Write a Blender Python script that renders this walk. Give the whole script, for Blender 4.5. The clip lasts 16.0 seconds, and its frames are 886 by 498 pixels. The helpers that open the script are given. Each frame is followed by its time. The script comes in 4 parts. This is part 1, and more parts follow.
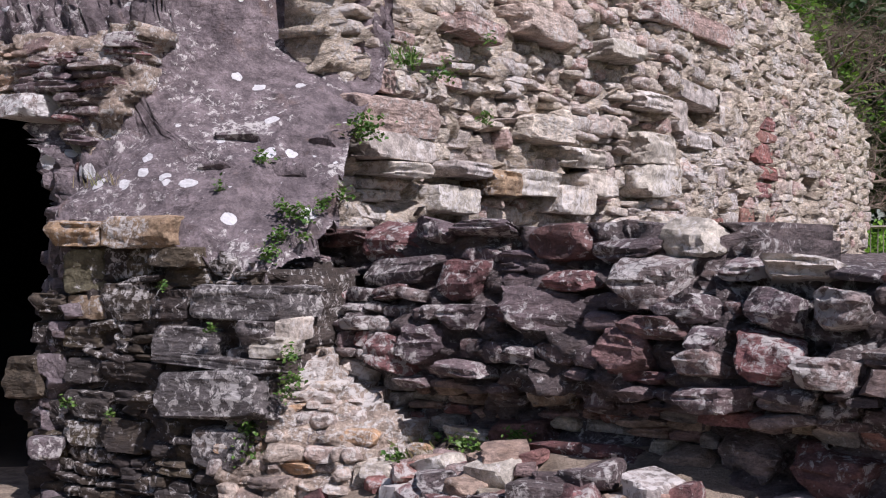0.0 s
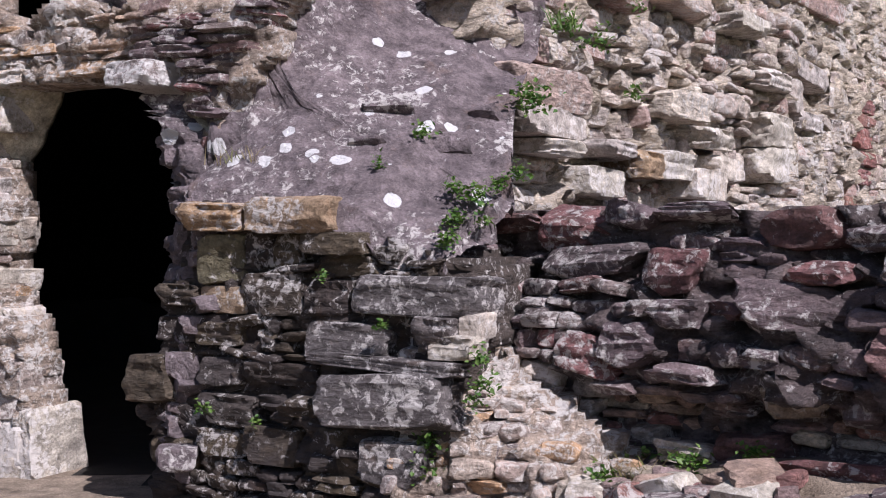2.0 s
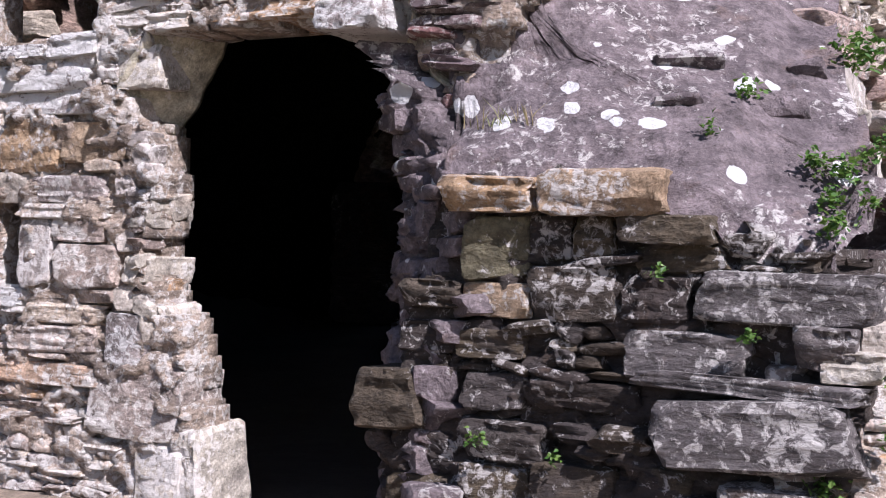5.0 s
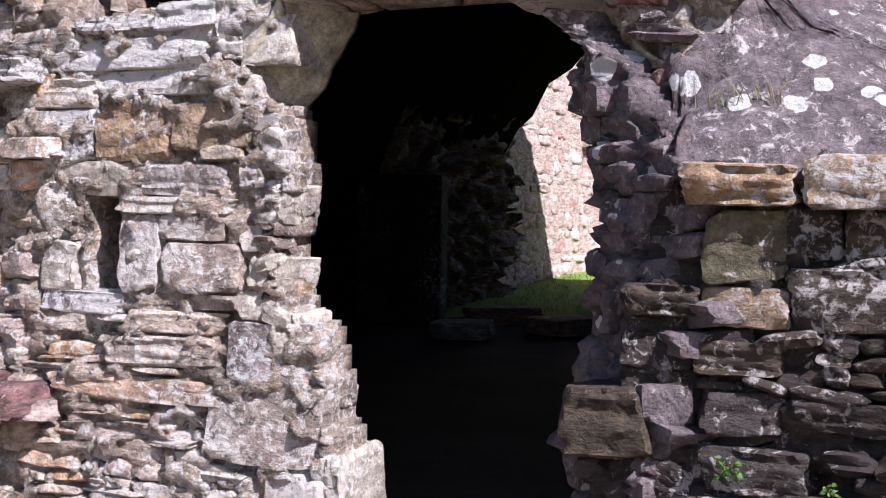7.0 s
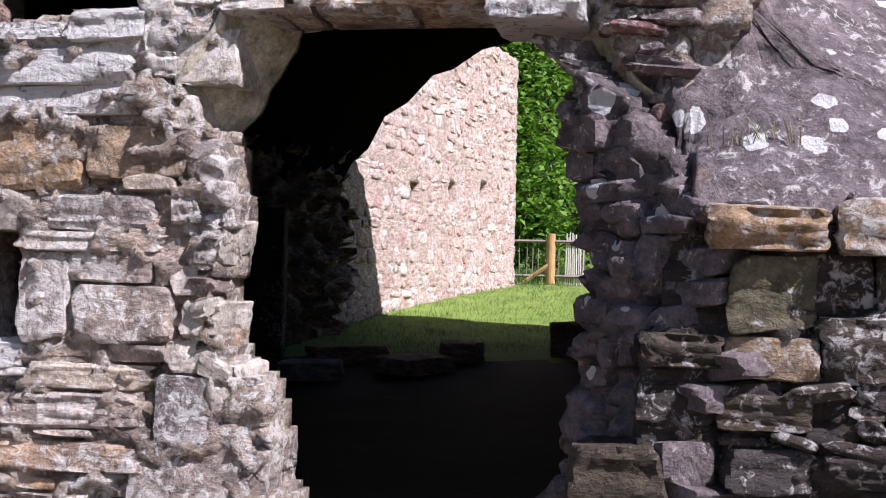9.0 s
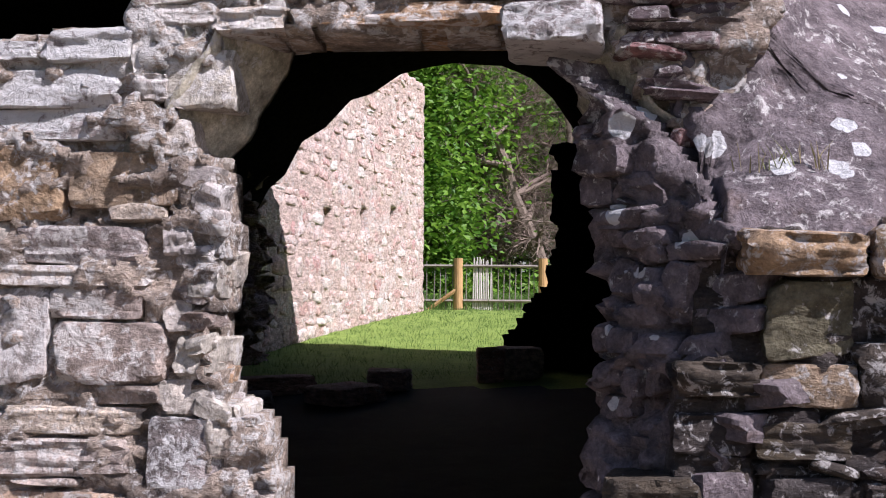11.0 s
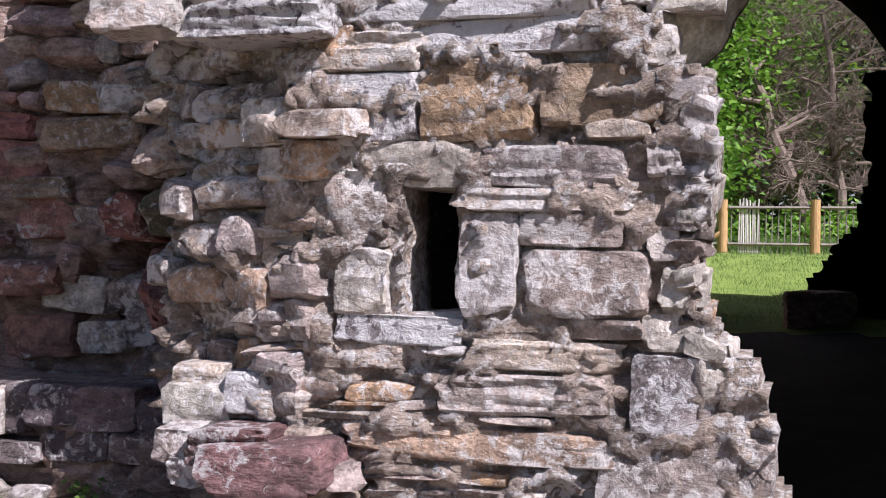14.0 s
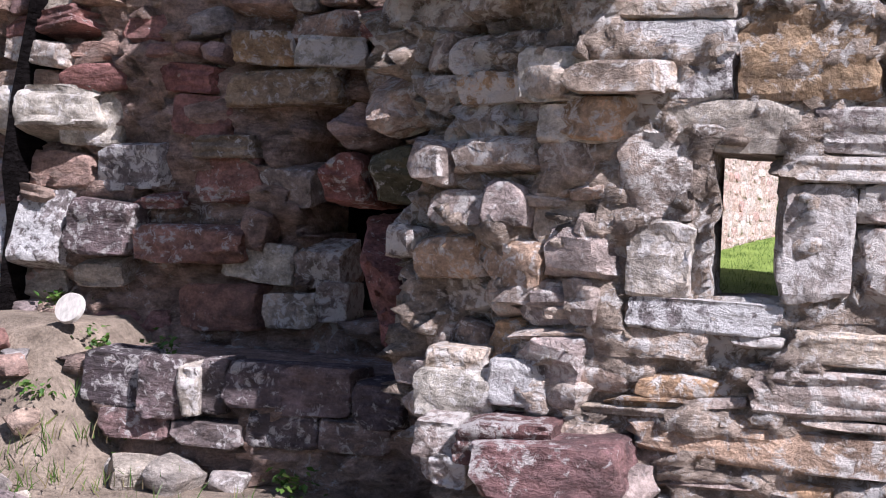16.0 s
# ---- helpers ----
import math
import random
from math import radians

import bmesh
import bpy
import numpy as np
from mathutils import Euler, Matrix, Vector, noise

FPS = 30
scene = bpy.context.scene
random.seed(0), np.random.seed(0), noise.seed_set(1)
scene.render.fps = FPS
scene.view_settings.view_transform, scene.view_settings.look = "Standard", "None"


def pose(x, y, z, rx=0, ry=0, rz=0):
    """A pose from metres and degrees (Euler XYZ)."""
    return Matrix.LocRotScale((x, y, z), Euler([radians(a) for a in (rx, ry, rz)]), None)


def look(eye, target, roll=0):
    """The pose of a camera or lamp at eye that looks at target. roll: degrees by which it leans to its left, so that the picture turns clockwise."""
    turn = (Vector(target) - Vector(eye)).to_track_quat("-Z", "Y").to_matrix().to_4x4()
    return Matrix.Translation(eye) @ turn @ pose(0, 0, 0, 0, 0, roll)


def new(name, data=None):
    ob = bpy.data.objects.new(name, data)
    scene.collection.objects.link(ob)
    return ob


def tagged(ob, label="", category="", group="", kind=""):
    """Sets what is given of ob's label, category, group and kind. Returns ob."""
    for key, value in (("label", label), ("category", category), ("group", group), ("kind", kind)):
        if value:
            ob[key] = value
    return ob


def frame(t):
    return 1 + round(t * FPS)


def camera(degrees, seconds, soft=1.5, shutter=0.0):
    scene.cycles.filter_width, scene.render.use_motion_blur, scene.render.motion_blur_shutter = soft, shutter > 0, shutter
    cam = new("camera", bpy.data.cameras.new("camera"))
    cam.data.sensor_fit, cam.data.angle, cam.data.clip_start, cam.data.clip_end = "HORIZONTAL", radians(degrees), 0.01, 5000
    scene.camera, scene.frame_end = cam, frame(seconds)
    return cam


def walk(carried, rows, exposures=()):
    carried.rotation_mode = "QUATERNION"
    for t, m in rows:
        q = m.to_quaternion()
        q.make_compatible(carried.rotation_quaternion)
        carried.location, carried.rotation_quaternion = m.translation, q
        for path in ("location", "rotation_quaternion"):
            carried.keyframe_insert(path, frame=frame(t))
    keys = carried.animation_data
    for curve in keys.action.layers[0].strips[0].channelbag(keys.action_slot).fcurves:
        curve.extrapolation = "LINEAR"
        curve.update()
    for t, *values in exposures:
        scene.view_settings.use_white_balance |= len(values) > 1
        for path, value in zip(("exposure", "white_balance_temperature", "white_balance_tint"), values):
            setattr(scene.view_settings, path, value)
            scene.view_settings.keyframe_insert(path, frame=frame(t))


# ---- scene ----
cam = camera(42.9, 16.0, 1.05)
METRES, EYE, TILT, LEAN, TURN = 8.0, 1.5, 0.0, 0.0, 0.0
ROWS = [
    (0.0, 0.0, 0.0, 0.0, 0.0, 0.0, -0.0),
    (0.5, -0.0268, 0.0166, 0.0001, -0.14, -0.57, 0.18),
    (1.0, -0.0512, 0.0453, -0.0, 0.2, -0.4, -0.06),
    (1.5, -0.081, 0.0729, -0.0012, 0.94, -0.58, -1.07),
    (2.0, -0.1165, 0.0953, -0.0026, 0.12, -0.5, -0.29),
    (2.5, -0.1438, 0.1248, -0.0035, 0.78, -1.28, 0.62),
    (3.0, -0.1766, 0.1555, -0.0029, 1.11, -1.33, -0.73),
    (3.5, -0.2133, 0.1758, -0.0043, -2.14, -0.81, -0.64),
    (4.0, -0.244, 0.2, -0.0069, -2.55, -1.12, 0.46),
    (4.5, -0.2703, 0.2306, -0.0054, -2.05, -0.68, 0.28),
    (5.0, -0.3057, 0.2538, -0.0087, -1.97, -0.84, -1.0),
    (7.5, -0.4503, 0.3704, -0.009, -6.57, -1.16, -0.3),
    (8.0, -0.4711, 0.3947, -0.0077, -9.65, 1.26, 0.49),
    (8.5, -0.4901, 0.4092, -0.0082, -11.85, 1.0, -0.27),
    (9.0, -0.5112, 0.4129, -0.006, -15.58, 0.71, -1.21),
    (9.5, -0.5311, 0.4151, -0.0053, -17.81, 0.87, -0.74),
    (10.0, -0.5397, 0.432, -0.0042, -19.19, 1.42, -0.25),
    (12.5, -0.6059, 0.4703, -0.0054, -22.58, 2.42, -1.0),
    (13.0, -0.6204, 0.494, -0.0099, -17.2, 1.74, 0.09),
    (13.5, -0.6342, 0.5161, -0.011, -12.45, 0.02, -0.58),
    (14.0, -0.6606, 0.5356, -0.0135, -10.38, -0.84, -0.55),
    (14.5, -0.693, 0.5536, -0.0125, -7.98, -2.42, 1.85),
    (15.0, -0.7138, 0.5767, -0.0197, -7.49, -1.75, 0.85),
    (15.5, -0.7334, 0.6005, -0.0184, -8.22, -1.87, 0.14),
    (16.0, -0.7549, 0.617, -0.0179, -8.42, -2.17, -2.02),
]
walk(cam, [(t, pose(0, 0, EYE, TILT, LEAN, TURN) @ pose(METRES * x, METRES * y, METRES * z, 90 + pitch, roll, yaw)) for t, x, y, z, yaw, pitch, roll in ROWS],
     exposures=[(0.0, 0.38, 5750, 21), (3.0, 0.62, 5700, 21), (5.0, 0.9, 5650, 21), (7.5, 0.96, 5650, 21), (10.0, 0.72, 5650, 21), (13.0, 0.74, 5650, 21), (16.0, 0.84, 5600, 21)])

# ---- light: a high spring sun from the right and a blue sky ----
SUN_TO = Vector((0.50, -0.72, 0.92)).normalized()      # towards the sun
world = bpy.data.worlds.new("sky")
scene.world = world
world.use_nodes = True
wn = world.node_tree
sky = wn.nodes.new("ShaderNodeTexSky")
sky.sky_type, sky.sun_disc = "NISHITA", False
sky.sun_elevation = math.asin(SUN_TO.z)
sky.sun_rotation = math.atan2(SUN_TO.x, SUN_TO.y)
wn.links.new(sky.outputs[0], wn.nodes["Background"].inputs[0])
wn.nodes["Background"].inputs[1].default_value = 0.06
sun = new("sun", bpy.data.lights.new("sun", "SUN"))
sun.data.energy, sun.data.angle, sun.data.color = 5.0, radians(0.5), (1.0, 0.95, 0.87)
sun.matrix_world = look(SUN_TO * 40, (0, 0, 0))


# ---- materials ----
def material(name):
    m = bpy.data.materials.new(name)
    m.use_nodes = True
    return m, m.node_tree, m.node_tree.nodes["Principled BSDF"]


def node(tree, kind, **inputs):
    n = tree.nodes.new(kind)
    for key, value in inputs.items():
        n.inputs[key.replace("_", " ")].default_value = value
    return n


def ramp(tree, fac, stops, constant=False):
    r = tree.nodes.new("ShaderNodeValToRGB")
    if constant:
        r.color_ramp.interpolation = "CONSTANT"
    e = r.color_ramp.elements
    if len(stops) == 1:
        e.remove(e[1])
    while len(e) < len(stops):
        e.new(0.5)
    for i, (p, c) in enumerate(stops):
        e[i].position, e[i].color = p, (*c, 1) if len(c) == 3 else c
    tree.links.new(fac, r.inputs[0])
    return r.outputs[0]


def grey(a):
    return (a, a, a)


def mix(tree, kind, fac, a, b):
    m = tree.nodes.new("ShaderNodeMix")
    m.data_type, m.blend_type = "RGBA", kind
    if isinstance(fac, float):
        m.inputs[0].default_value = fac
    else:
        tree.links.new(fac, m.inputs[0])
    for sock, v in ((m.inputs[6], a), (m.inputs[7], b)):
        if isinstance(v, tuple):
            sock.default_value = (*v, 1)
        else:
            tree.links.new(v, sock)
    return m.outputs[2]


def place(tree, sx=1.0, sy=1.0, sz=1.0):
    """World position, stretched: strata lie flat when sz is large."""
    g = tree.nodes.new("ShaderNodeNewGeometry")
    v = tree.nodes.new("ShaderNodeVectorMath")
    v.operation = "MULTIPLY"
    tree.links.new(g.outputs["Position"], v.inputs[0])
    v.inputs[1].default_value = (sx, sy, sz)
    return v.outputs[0]


def noisy(tree, vec, scale, detail=6.0, rough=0.6, dist=0.0):
    n = node(tree, "ShaderNodeTexNoise", Scale=scale, Detail=detail, Roughness=rough, Distortion=dist)
    tree.links.new(vec, n.inputs["Vector"])
    return n.outputs[0]


def stone_material(name, tones, lichen=0.35, crust=0.4, patina=(0.06, 0.048, 0.046), strata=1.0, relief=0.045, island=False, pale=(0.56, 0.51, 0.475), rust=0.15, blots=0.0, spec=0.25):
    """Weathered stone: one tone a piece, strata, dark crust, pale lichen and rusty stains."""
    m, t, b = material(name)
    if island:
        rnd = t.nodes.new("ShaderNodeNewGeometry").outputs["Random Per Island"]
    else:
        rnd = t.nodes.new("ShaderNodeObjectInfo").outputs["Random"]
    n = len(tones)
    base = ramp(t, rnd, [((i + 0.5) / n, c) for i, c in enumerate(tones)])
    flat, pos = place(t, 1, 1, 1 + 1.4 * strata), place(t)
    grain = noisy(t, flat, 9.0, 9.0, 0.68)
    col = mix(t, "MULTIPLY", 1.0, base, ramp(t, grain, [(0.3, grey(0.36)), (0.5, grey(0.95)), (0.7, grey(1.6))]))
    fine = noisy(t, pos, 62.0, 5.0, 0.75)
    col = mix(t, "MULTIPLY", 0.55, col, ramp(t, fine, [(0.32, grey(0.4)), (0.68, grey(1.5))]))
    stain = noisy(t, pos, 4.3, 4.0, 0.6, 0.4)
    col = mix(t, "MIX", ramp(t, stain, [(0.6, grey(0)), (0.72, grey(rust))]), col, (0.34, 0.17, 0.07))
    dark = noisy(t, pos, 2.6, 8.0, 0.66, 0.6)
    col = mix(t, "MIX", ramp(t, dark, [(0.6 - crust * 0.3, grey(0)), (0.8 - crust * 0.3, grey(0.75))]), col, patina)
    spots = noisy(t, pos, 21.0, 8.0, 0.7, 0.5)
    where = noisy(t, pos, 1.9, 3.0, 0.5)
    both = t.nodes.new("ShaderNodeMath")
    both.operation = "MULTIPLY_ADD"
    t.links.new(where, both.inputs[0])
    both.inputs[1].default_value = 0.55
    t.links.new(spots, both.inputs[2])
    cut = 1.0 - lichen * 0.38
    col = mix(t, "MIX", ramp(t, both.outputs[0], [(cut - 0.05, grey(0)), (cut + 0.03, grey(0.85))]), col, pale)
    if blots:
        wob = noisy(t, pos, 9.0, 3.0)
        shift = t.nodes.new("ShaderNodeVectorMath")
        shift.operation = "MULTIPLY_ADD"
        shift.inputs[1].default_value = (0.06, 0.06, 0.06)
        t.links.new(t.nodes[wob.node.name].outputs[1], shift.inputs[0])
        t.links.new(pos, shift.inputs[2])
        cells = node(t, "ShaderNodeTexVoronoi", Scale=blots)
        t.links.new(shift.outputs[0], cells.inputs["Vector"])
        size = t.nodes.new("ShaderNodeSeparateColor")
        t.links.new(cells.outputs["Color"], size.inputs[0])
        rare = ramp(t, size.outputs[0], [(0.66, grey(0)), (1.0, grey(1))])
        grow = t.nodes.new("ShaderNodeMath")
        grow.operation = "MULTIPLY_ADD"
        t.links.new(rare, grow.inputs[0])
        grow.inputs[1].default_value = -0.42
        t.links.new(cells.outputs["Distance"], grow.inputs[2])
        col = mix(t, "MIX", ramp(t, grow.outputs[0], [(0.0, grey(0.9)), (0.02, grey(0))]), col, (0.66, 0.63, 0.62))
    t.links.new(col, b.inputs["Base Color"])
    b.inputs["Roughness"].default_value = 0.9
    b.inputs["Specular IOR Level"].default_value = spec
    h0 = noisy(t, place(t, 1, 1, 1 + 1.5 * strata), 9.0, 9.0, 0.7, 0.5)
    pits = noisy(t, pos, 42.0, 5.0, 0.7)
    deep = t.nodes.new("ShaderNodeMath")
    deep.operation = "MULTIPLY_ADD"
    t.links.new(pits, deep.inputs[0])
    deep.inputs[1].default_value = 0.5
    t.links.new(h0, deep.inputs[2])
    h1 = deep.outputs[0]
    vor = node(t, "ShaderNodeTexVoronoi", Scale=19.0)
    t.links.new(place(t, 1, 1, 1 + 1.6 * strata), vor.inputs["Vector"])
    add = t.nodes.new("ShaderNodeMath")
    add.operation = "MULTIPLY_ADD"
    t.links.new(vor.outputs[0], add.inputs[0])
    add.inputs[1].default_value = 0.22
    t.links.new(h1, add.inputs[2])
    bump = node(t, "ShaderNodeBump", Strength=1.0, Distance=relief)
    t.links.new(add.outputs[0], bump.inputs["Height"])
    t.links.new(bump.outputs[0], b.inputs["Normal"])
    return m


def plain_material(name, c1, c2, scale=6.0, rough=0.85, relief=0.004, stretch=(1, 1, 1), spec=0.3):
    m, t, b = material(name)
    f = noisy(t, place(t, *stretch), scale, 8.0, 0.65)
    fine = noisy(t, place(t, *stretch), scale * 9, 4.0, 0.6)
    col = mix(t, "MULTIPLY", 0.7, ramp(t, f, [(0.3, c1), (0.7, c2)]), ramp(t, fine, [(0.3, grey(0.6)), (0.7, grey(1.3))]))
    t.links.new(col, b.inputs["Base Color"])
    b.inputs["Roughness"].default_value, b.inputs["Specular IOR Level"].default_value = rough, spec
    bump = node(t, "ShaderNodeBump", Strength=0.8, Distance=relief)
    t.links.new(fine, bump.inputs["Height"])
    t.links.new(bump.outputs[0], b.inputs["Normal"])
    return m


def leaf_material(name, tones, through_light=0.35):
    m, t, b = material(name)
    rnd = t.nodes.new("ShaderNodeNewGeometry").outputs["Random Per Island"]
    n = len(tones)
    t.links.new(ramp(t, rnd, [((i + 0.5) / n, c) for i, c in enumerate(tones)]), b.inputs["Base Color"])
    b.inputs["Roughness"].default_value = 0.55
    tr = t.nodes.new("ShaderNodeBsdfTranslucent")
    t.links.new(b.inputs["Base Color"].links[0].from_socket, tr.inputs[0])
    mx = t.nodes.new("ShaderNodeMixShader")
    mx.inputs[0].default_value = through_light
    t.links.new(b.outputs[0], mx.inputs[1])
    t.links.new(tr.outputs[0], mx.inputs[2])
    t.links.new(mx.outputs[0], t.nodes["Material Output"].inputs[0])
    return m


A_TONES = [(0.381, 0.297, 0.252), (0.515, 0.392, 0.302), (0.314, 0.252, 0.230), (0.605, 0.482, 0.370), (0.426, 0.336, 0.302), (0.515, 0.325, 0.190)]
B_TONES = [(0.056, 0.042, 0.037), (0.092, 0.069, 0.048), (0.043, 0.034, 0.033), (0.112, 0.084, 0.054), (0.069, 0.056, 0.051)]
C_TONES = [(0.161, 0.116, 0.121), (0.228, 0.164, 0.159), (0.121, 0.092, 0.099), (0.323, 0.249, 0.222), (0.255, 0.121, 0.115)]
D_TONES = [(0.44, 0.36, 0.30), (0.56, 0.47, 0.38), (0.36, 0.30, 0.27), (0.50, 0.40, 0.34), (0.62, 0.53, 0.43), (0.42, 0.29, 0.25)]
E_TONES = [(0.50, 0.33, 0.28), (0.58, 0.46, 0.38), (0.44, 0.25, 0.22), (0.62, 0.54, 0.47), (0.52, 0.38, 0.33)]
R_TONES = [(0.38, 0.25, 0.20), (0.45, 0.33, 0.25), (0.31, 0.14, 0.12), (0.35, 0.31, 0.29), (0.50, 0.41, 0.31)]
M_A = stone_material("grey_tan_rubble", A_TONES, 0.5, 0.3, strata=0.35, pale=(0.66, 0.60, 0.55))
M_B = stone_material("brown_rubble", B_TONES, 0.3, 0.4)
M_C = stone_material("dark_purple_rubble", C_TONES, 0.34, 0.55)
M_CL = stone_material("dark_lichened_rubble", C_TONES, 0.46, 0.4)
M_BL = stone_material("brown_lichened_rubble", [(0.14, 0.12, 0.115), (0.18, 0.15, 0.14)], 0.43, 0.45)
M_D = stone_material("cream_rubble", D_TONES, 0.4, 0.2)
M_E = stone_material("pink_rubble", E_TONES, 0.3, 0.0, rust=0.3, relief=0.02)
M_R = stone_material("red_brown_rubble", R_TONES, 0.2, 0.3)
M_RED_DARK = stone_material("dark_red_sandstone", [(0.16, 0.075, 0.072), (0.13, 0.066, 0.066), (0.19, 0.10, 0.09)], 0.3, 0.5, strata=0.5)
M_PLASTER = stone_material("pale_green_stained_plaster", [(0.42, 0.37, 0.28)], 0.2, 0.15, strata=0.0, relief=0.02, rust=0.2)
M_A_CORE = stone_material("lime_mortar_grey", [(0.42, 0.325, 0.255)], 0.45, 0.3, strata=0.6, relief=0.06, pale=(0.68, 0.63, 0.59))
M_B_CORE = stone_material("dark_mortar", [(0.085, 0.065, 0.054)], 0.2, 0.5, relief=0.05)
M_C_CORE = stone_material("dark_purple_core", [(0.155, 0.118, 0.112)], 0.25, 0.4, relief=0.06)
M_D_CORE = stone_material("cream_core", [(0.50, 0.41, 0.32)], 0.3, 0.15, relief=0.06)
M_E_CORE = stone_material("pink_mortar", [(0.50, 0.37, 0.31)], 0.3, 0.0, relief=0.03, rust=0.3)
M_R_CORE = stone_material("red_brown_core", [(0.36, 0.25, 0.20)], 0.2, 0.25, relief=0.05)
M_SLOPE = stone_material("purple_grey_lichened_render", [(0.17, 0.134, 0.136)], 0.26, 0.3, patina=(0.09, 0.07, 0.075), strata=0.1, relief=0.04, blots=7.0)
M_PALE = stone_material("pale_dressed_stone", [(0.40, 0.35, 0.29), (0.47, 0.40, 0.33), (0.34, 0.29, 0.26)], 0.4, 0.2, strata=0.2, relief=0.02)
M_TAN = stone_material("tan_sandstone", [(0.36, 0.25, 0.16), (0.42, 0.27, 0.15), (0.33, 0.25, 0.18)], 0.38, 0.36, strata=0.3, rust=0.4)
M_OLIVE = stone_material("olive_sandstone", [(0.13, 0.112, 0.07), (0.16, 0.135, 0.085)], 0.15, 0.25, strata=0.3)
M_RED = stone_material("red_sandstone", [(0.30, 0.13, 0.11), (0.26, 0.12, 0.11), (0.32, 0.17, 0.13)], 0.2, 0.35, strata=0.5)
M_LICHEN = stone_material("lichened_grey_stone", [(0.32, 0.27, 0.255), (0.38, 0.31, 0.28), (0.26, 0.22, 0.21)], 0.64, 0.42, strata=0.35, pale=(0.66, 0.62, 0.59))
# near-black stone: the unlit room's shade is put into the colour
M_DARKROOM = stone_material("shade_black_room_stone", [(0.012, 0.010, 0.010)], 0.0, 0.3, relief=0.05, patina=(0.008, 0.007, 0.007), pale=(0.012, 0.011, 0.01), rust=0.0, spec=0.0)
M_JOIN = {"a": stone_material("grey_tan_rubble_far", A_TONES, 0.5, 0.25, island=True), "b": stone_material("brown_rubble_far", B_TONES, 0.3, 0.45, island=True),
          "c": stone_material("dark_rubble_far", C_TONES, 0.34, 0.55, island=True), "d": stone_material("cream_rubble_far", D_TONES, 0.4, 0.2, island=True),
          "e": stone_material("pink_rubble_far", E_TONES, 0.3, 0.0, island=True, rust=0.3, relief=0.02), "r": stone_material("red_brown_far", R_TONES, 0.2, 0.3, island=True)}
M_GRASS_GROUND = plain_material("mown_turf", (0.13, 0.19, 0.03), (0.22, 0.29, 0.055), 2.5, 0.95, 0.02)
M_EARTH = plain_material("trodden_earth", (0.12, 0.09, 0.065), (0.36, 0.28, 0.21), 7.0, 0.95, 0.03)
# earth of the room floor, with its deep shade put in as near black
M_FLOOR_SHADE = plain_material("shade_black_earth", (0.012, 0.01, 0.008), (0.03, 0.024, 0.02), 6.0, 0.9, 0.02)
M_BLADES = leaf_material("grass_blades", [(0.07, 0.14, 0.02), (0.11, 0.19, 0.03), (0.15, 0.21, 0.05)])
M_LEAF = leaf_material("spring_leaves", [(0.08, 0.18, 0.015), (0.14, 0.27, 0.022), (0.21, 0.35, 0.035), (0.11, 0.21, 0.02)], 0.45)
M_LEAF_DARK = leaf_material("evergreen_leaves", [(0.02, 0.045, 0.012), (0.035, 0.07, 0.015), (0.05, 0.09, 0.02)], 0.2)
M_HERB = leaf_material("herb_leaves", [(0.05, 0.12, 0.015), (0.09, 0.17, 0.025), (0.13, 0.2, 0.04)], 0.35)
M_DRY = leaf_material("dry_grass", [(0.32, 0.25, 0.13), (0.24, 0.19, 0.09), (0.18, 0.19, 0.06)], 0.3)
M_BARK = plain_material("grey_bark", (0.10, 0.08, 0.06), (0.24, 0.2, 0.16), 5.0, 0.9, 0.02, (1, 1, 0.3))
M_TWIG = plain_material("bare_twigs", (0.13, 0.09, 0.07), (0.24, 0.18, 0.14), 5.0, 0.9, 0.01)
M_POST = plain_material("larch_post", (0.36, 0.20, 0.08), (0.52, 0.32, 0.14), 5.0, 0.75, 0.004, (1, 1, 0.15))
M_RAIL = plain_material("weathered_rail", (0.16, 0.13, 0.11), (0.28, 0.24, 0.2), 5.0, 0.8, 0.004)
M_PALE_SLAT = plain_material("silvered_slat", (0.45, 0.40, 0.35), (0.62, 0.57, 0.5), 6.0, 0.8, 0.004, (1, 1, 0.15))


# ---- building helpers ----
def mesh_object(name, verts, faces, mat, parent=None, smooth=True, label=""):
    me = bpy.data.meshes.new(name)
    me.from_pydata(verts, [], faces)
    me.update()
    if smooth:
        me.polygons.foreach_set("use_smooth", [True] * len(me.polygons))
    me.materials.append(mat)
    ob = new(name, me)
    ob.parent = parent
    if label:
        tagged(ob, label=label)
    return ob


def part(name, bm, mat, parent, label=""):
    me = bpy.data.meshes.new(name)
    bm.to_mesh(me)
    bm.free()
    me.materials.append(mat)
    ob = new(name, me)
    ob.parent = parent
    if label:
        tagged(ob, label=label)
    return ob


class Face:
    """The vertical plane of a wall: u runs along it, n comes out of it, z is up."""

    def __init__(self, x, y, dx, dy):
        k = math.hypot(dx, dy)
        self.o, self.d, self.n = Vector((x, y, 0)), Vector((dx / k, dy / k, 0)), Vector((dy / k, -dx / k, 0))
        self.turn = math.atan2(dy, dx)

    def at(self, u, n, z):
        return self.o + self.d * u + self.n * n + Vector((0, 0, z))


FA = Face(-4.555, 8.205, 0.892, -0.452)     # door wall
FB = Face(-2.28, 6.69, 0.876, -0.482)      # buttress front
FC = Face(-0.25, 6.0, 0.735, -0.678)        # low dark wall
FD = Face(-0.485, 7.26, 0.549, 0.836)       # tall receding wall
FE = Face(0.546, 21.74, 0.583, 0.812)       # pink wall behind the vault


def smooth(x):
    x = min(1.0, max(0.0, x))
    return x * x * (3 - 2 * x)


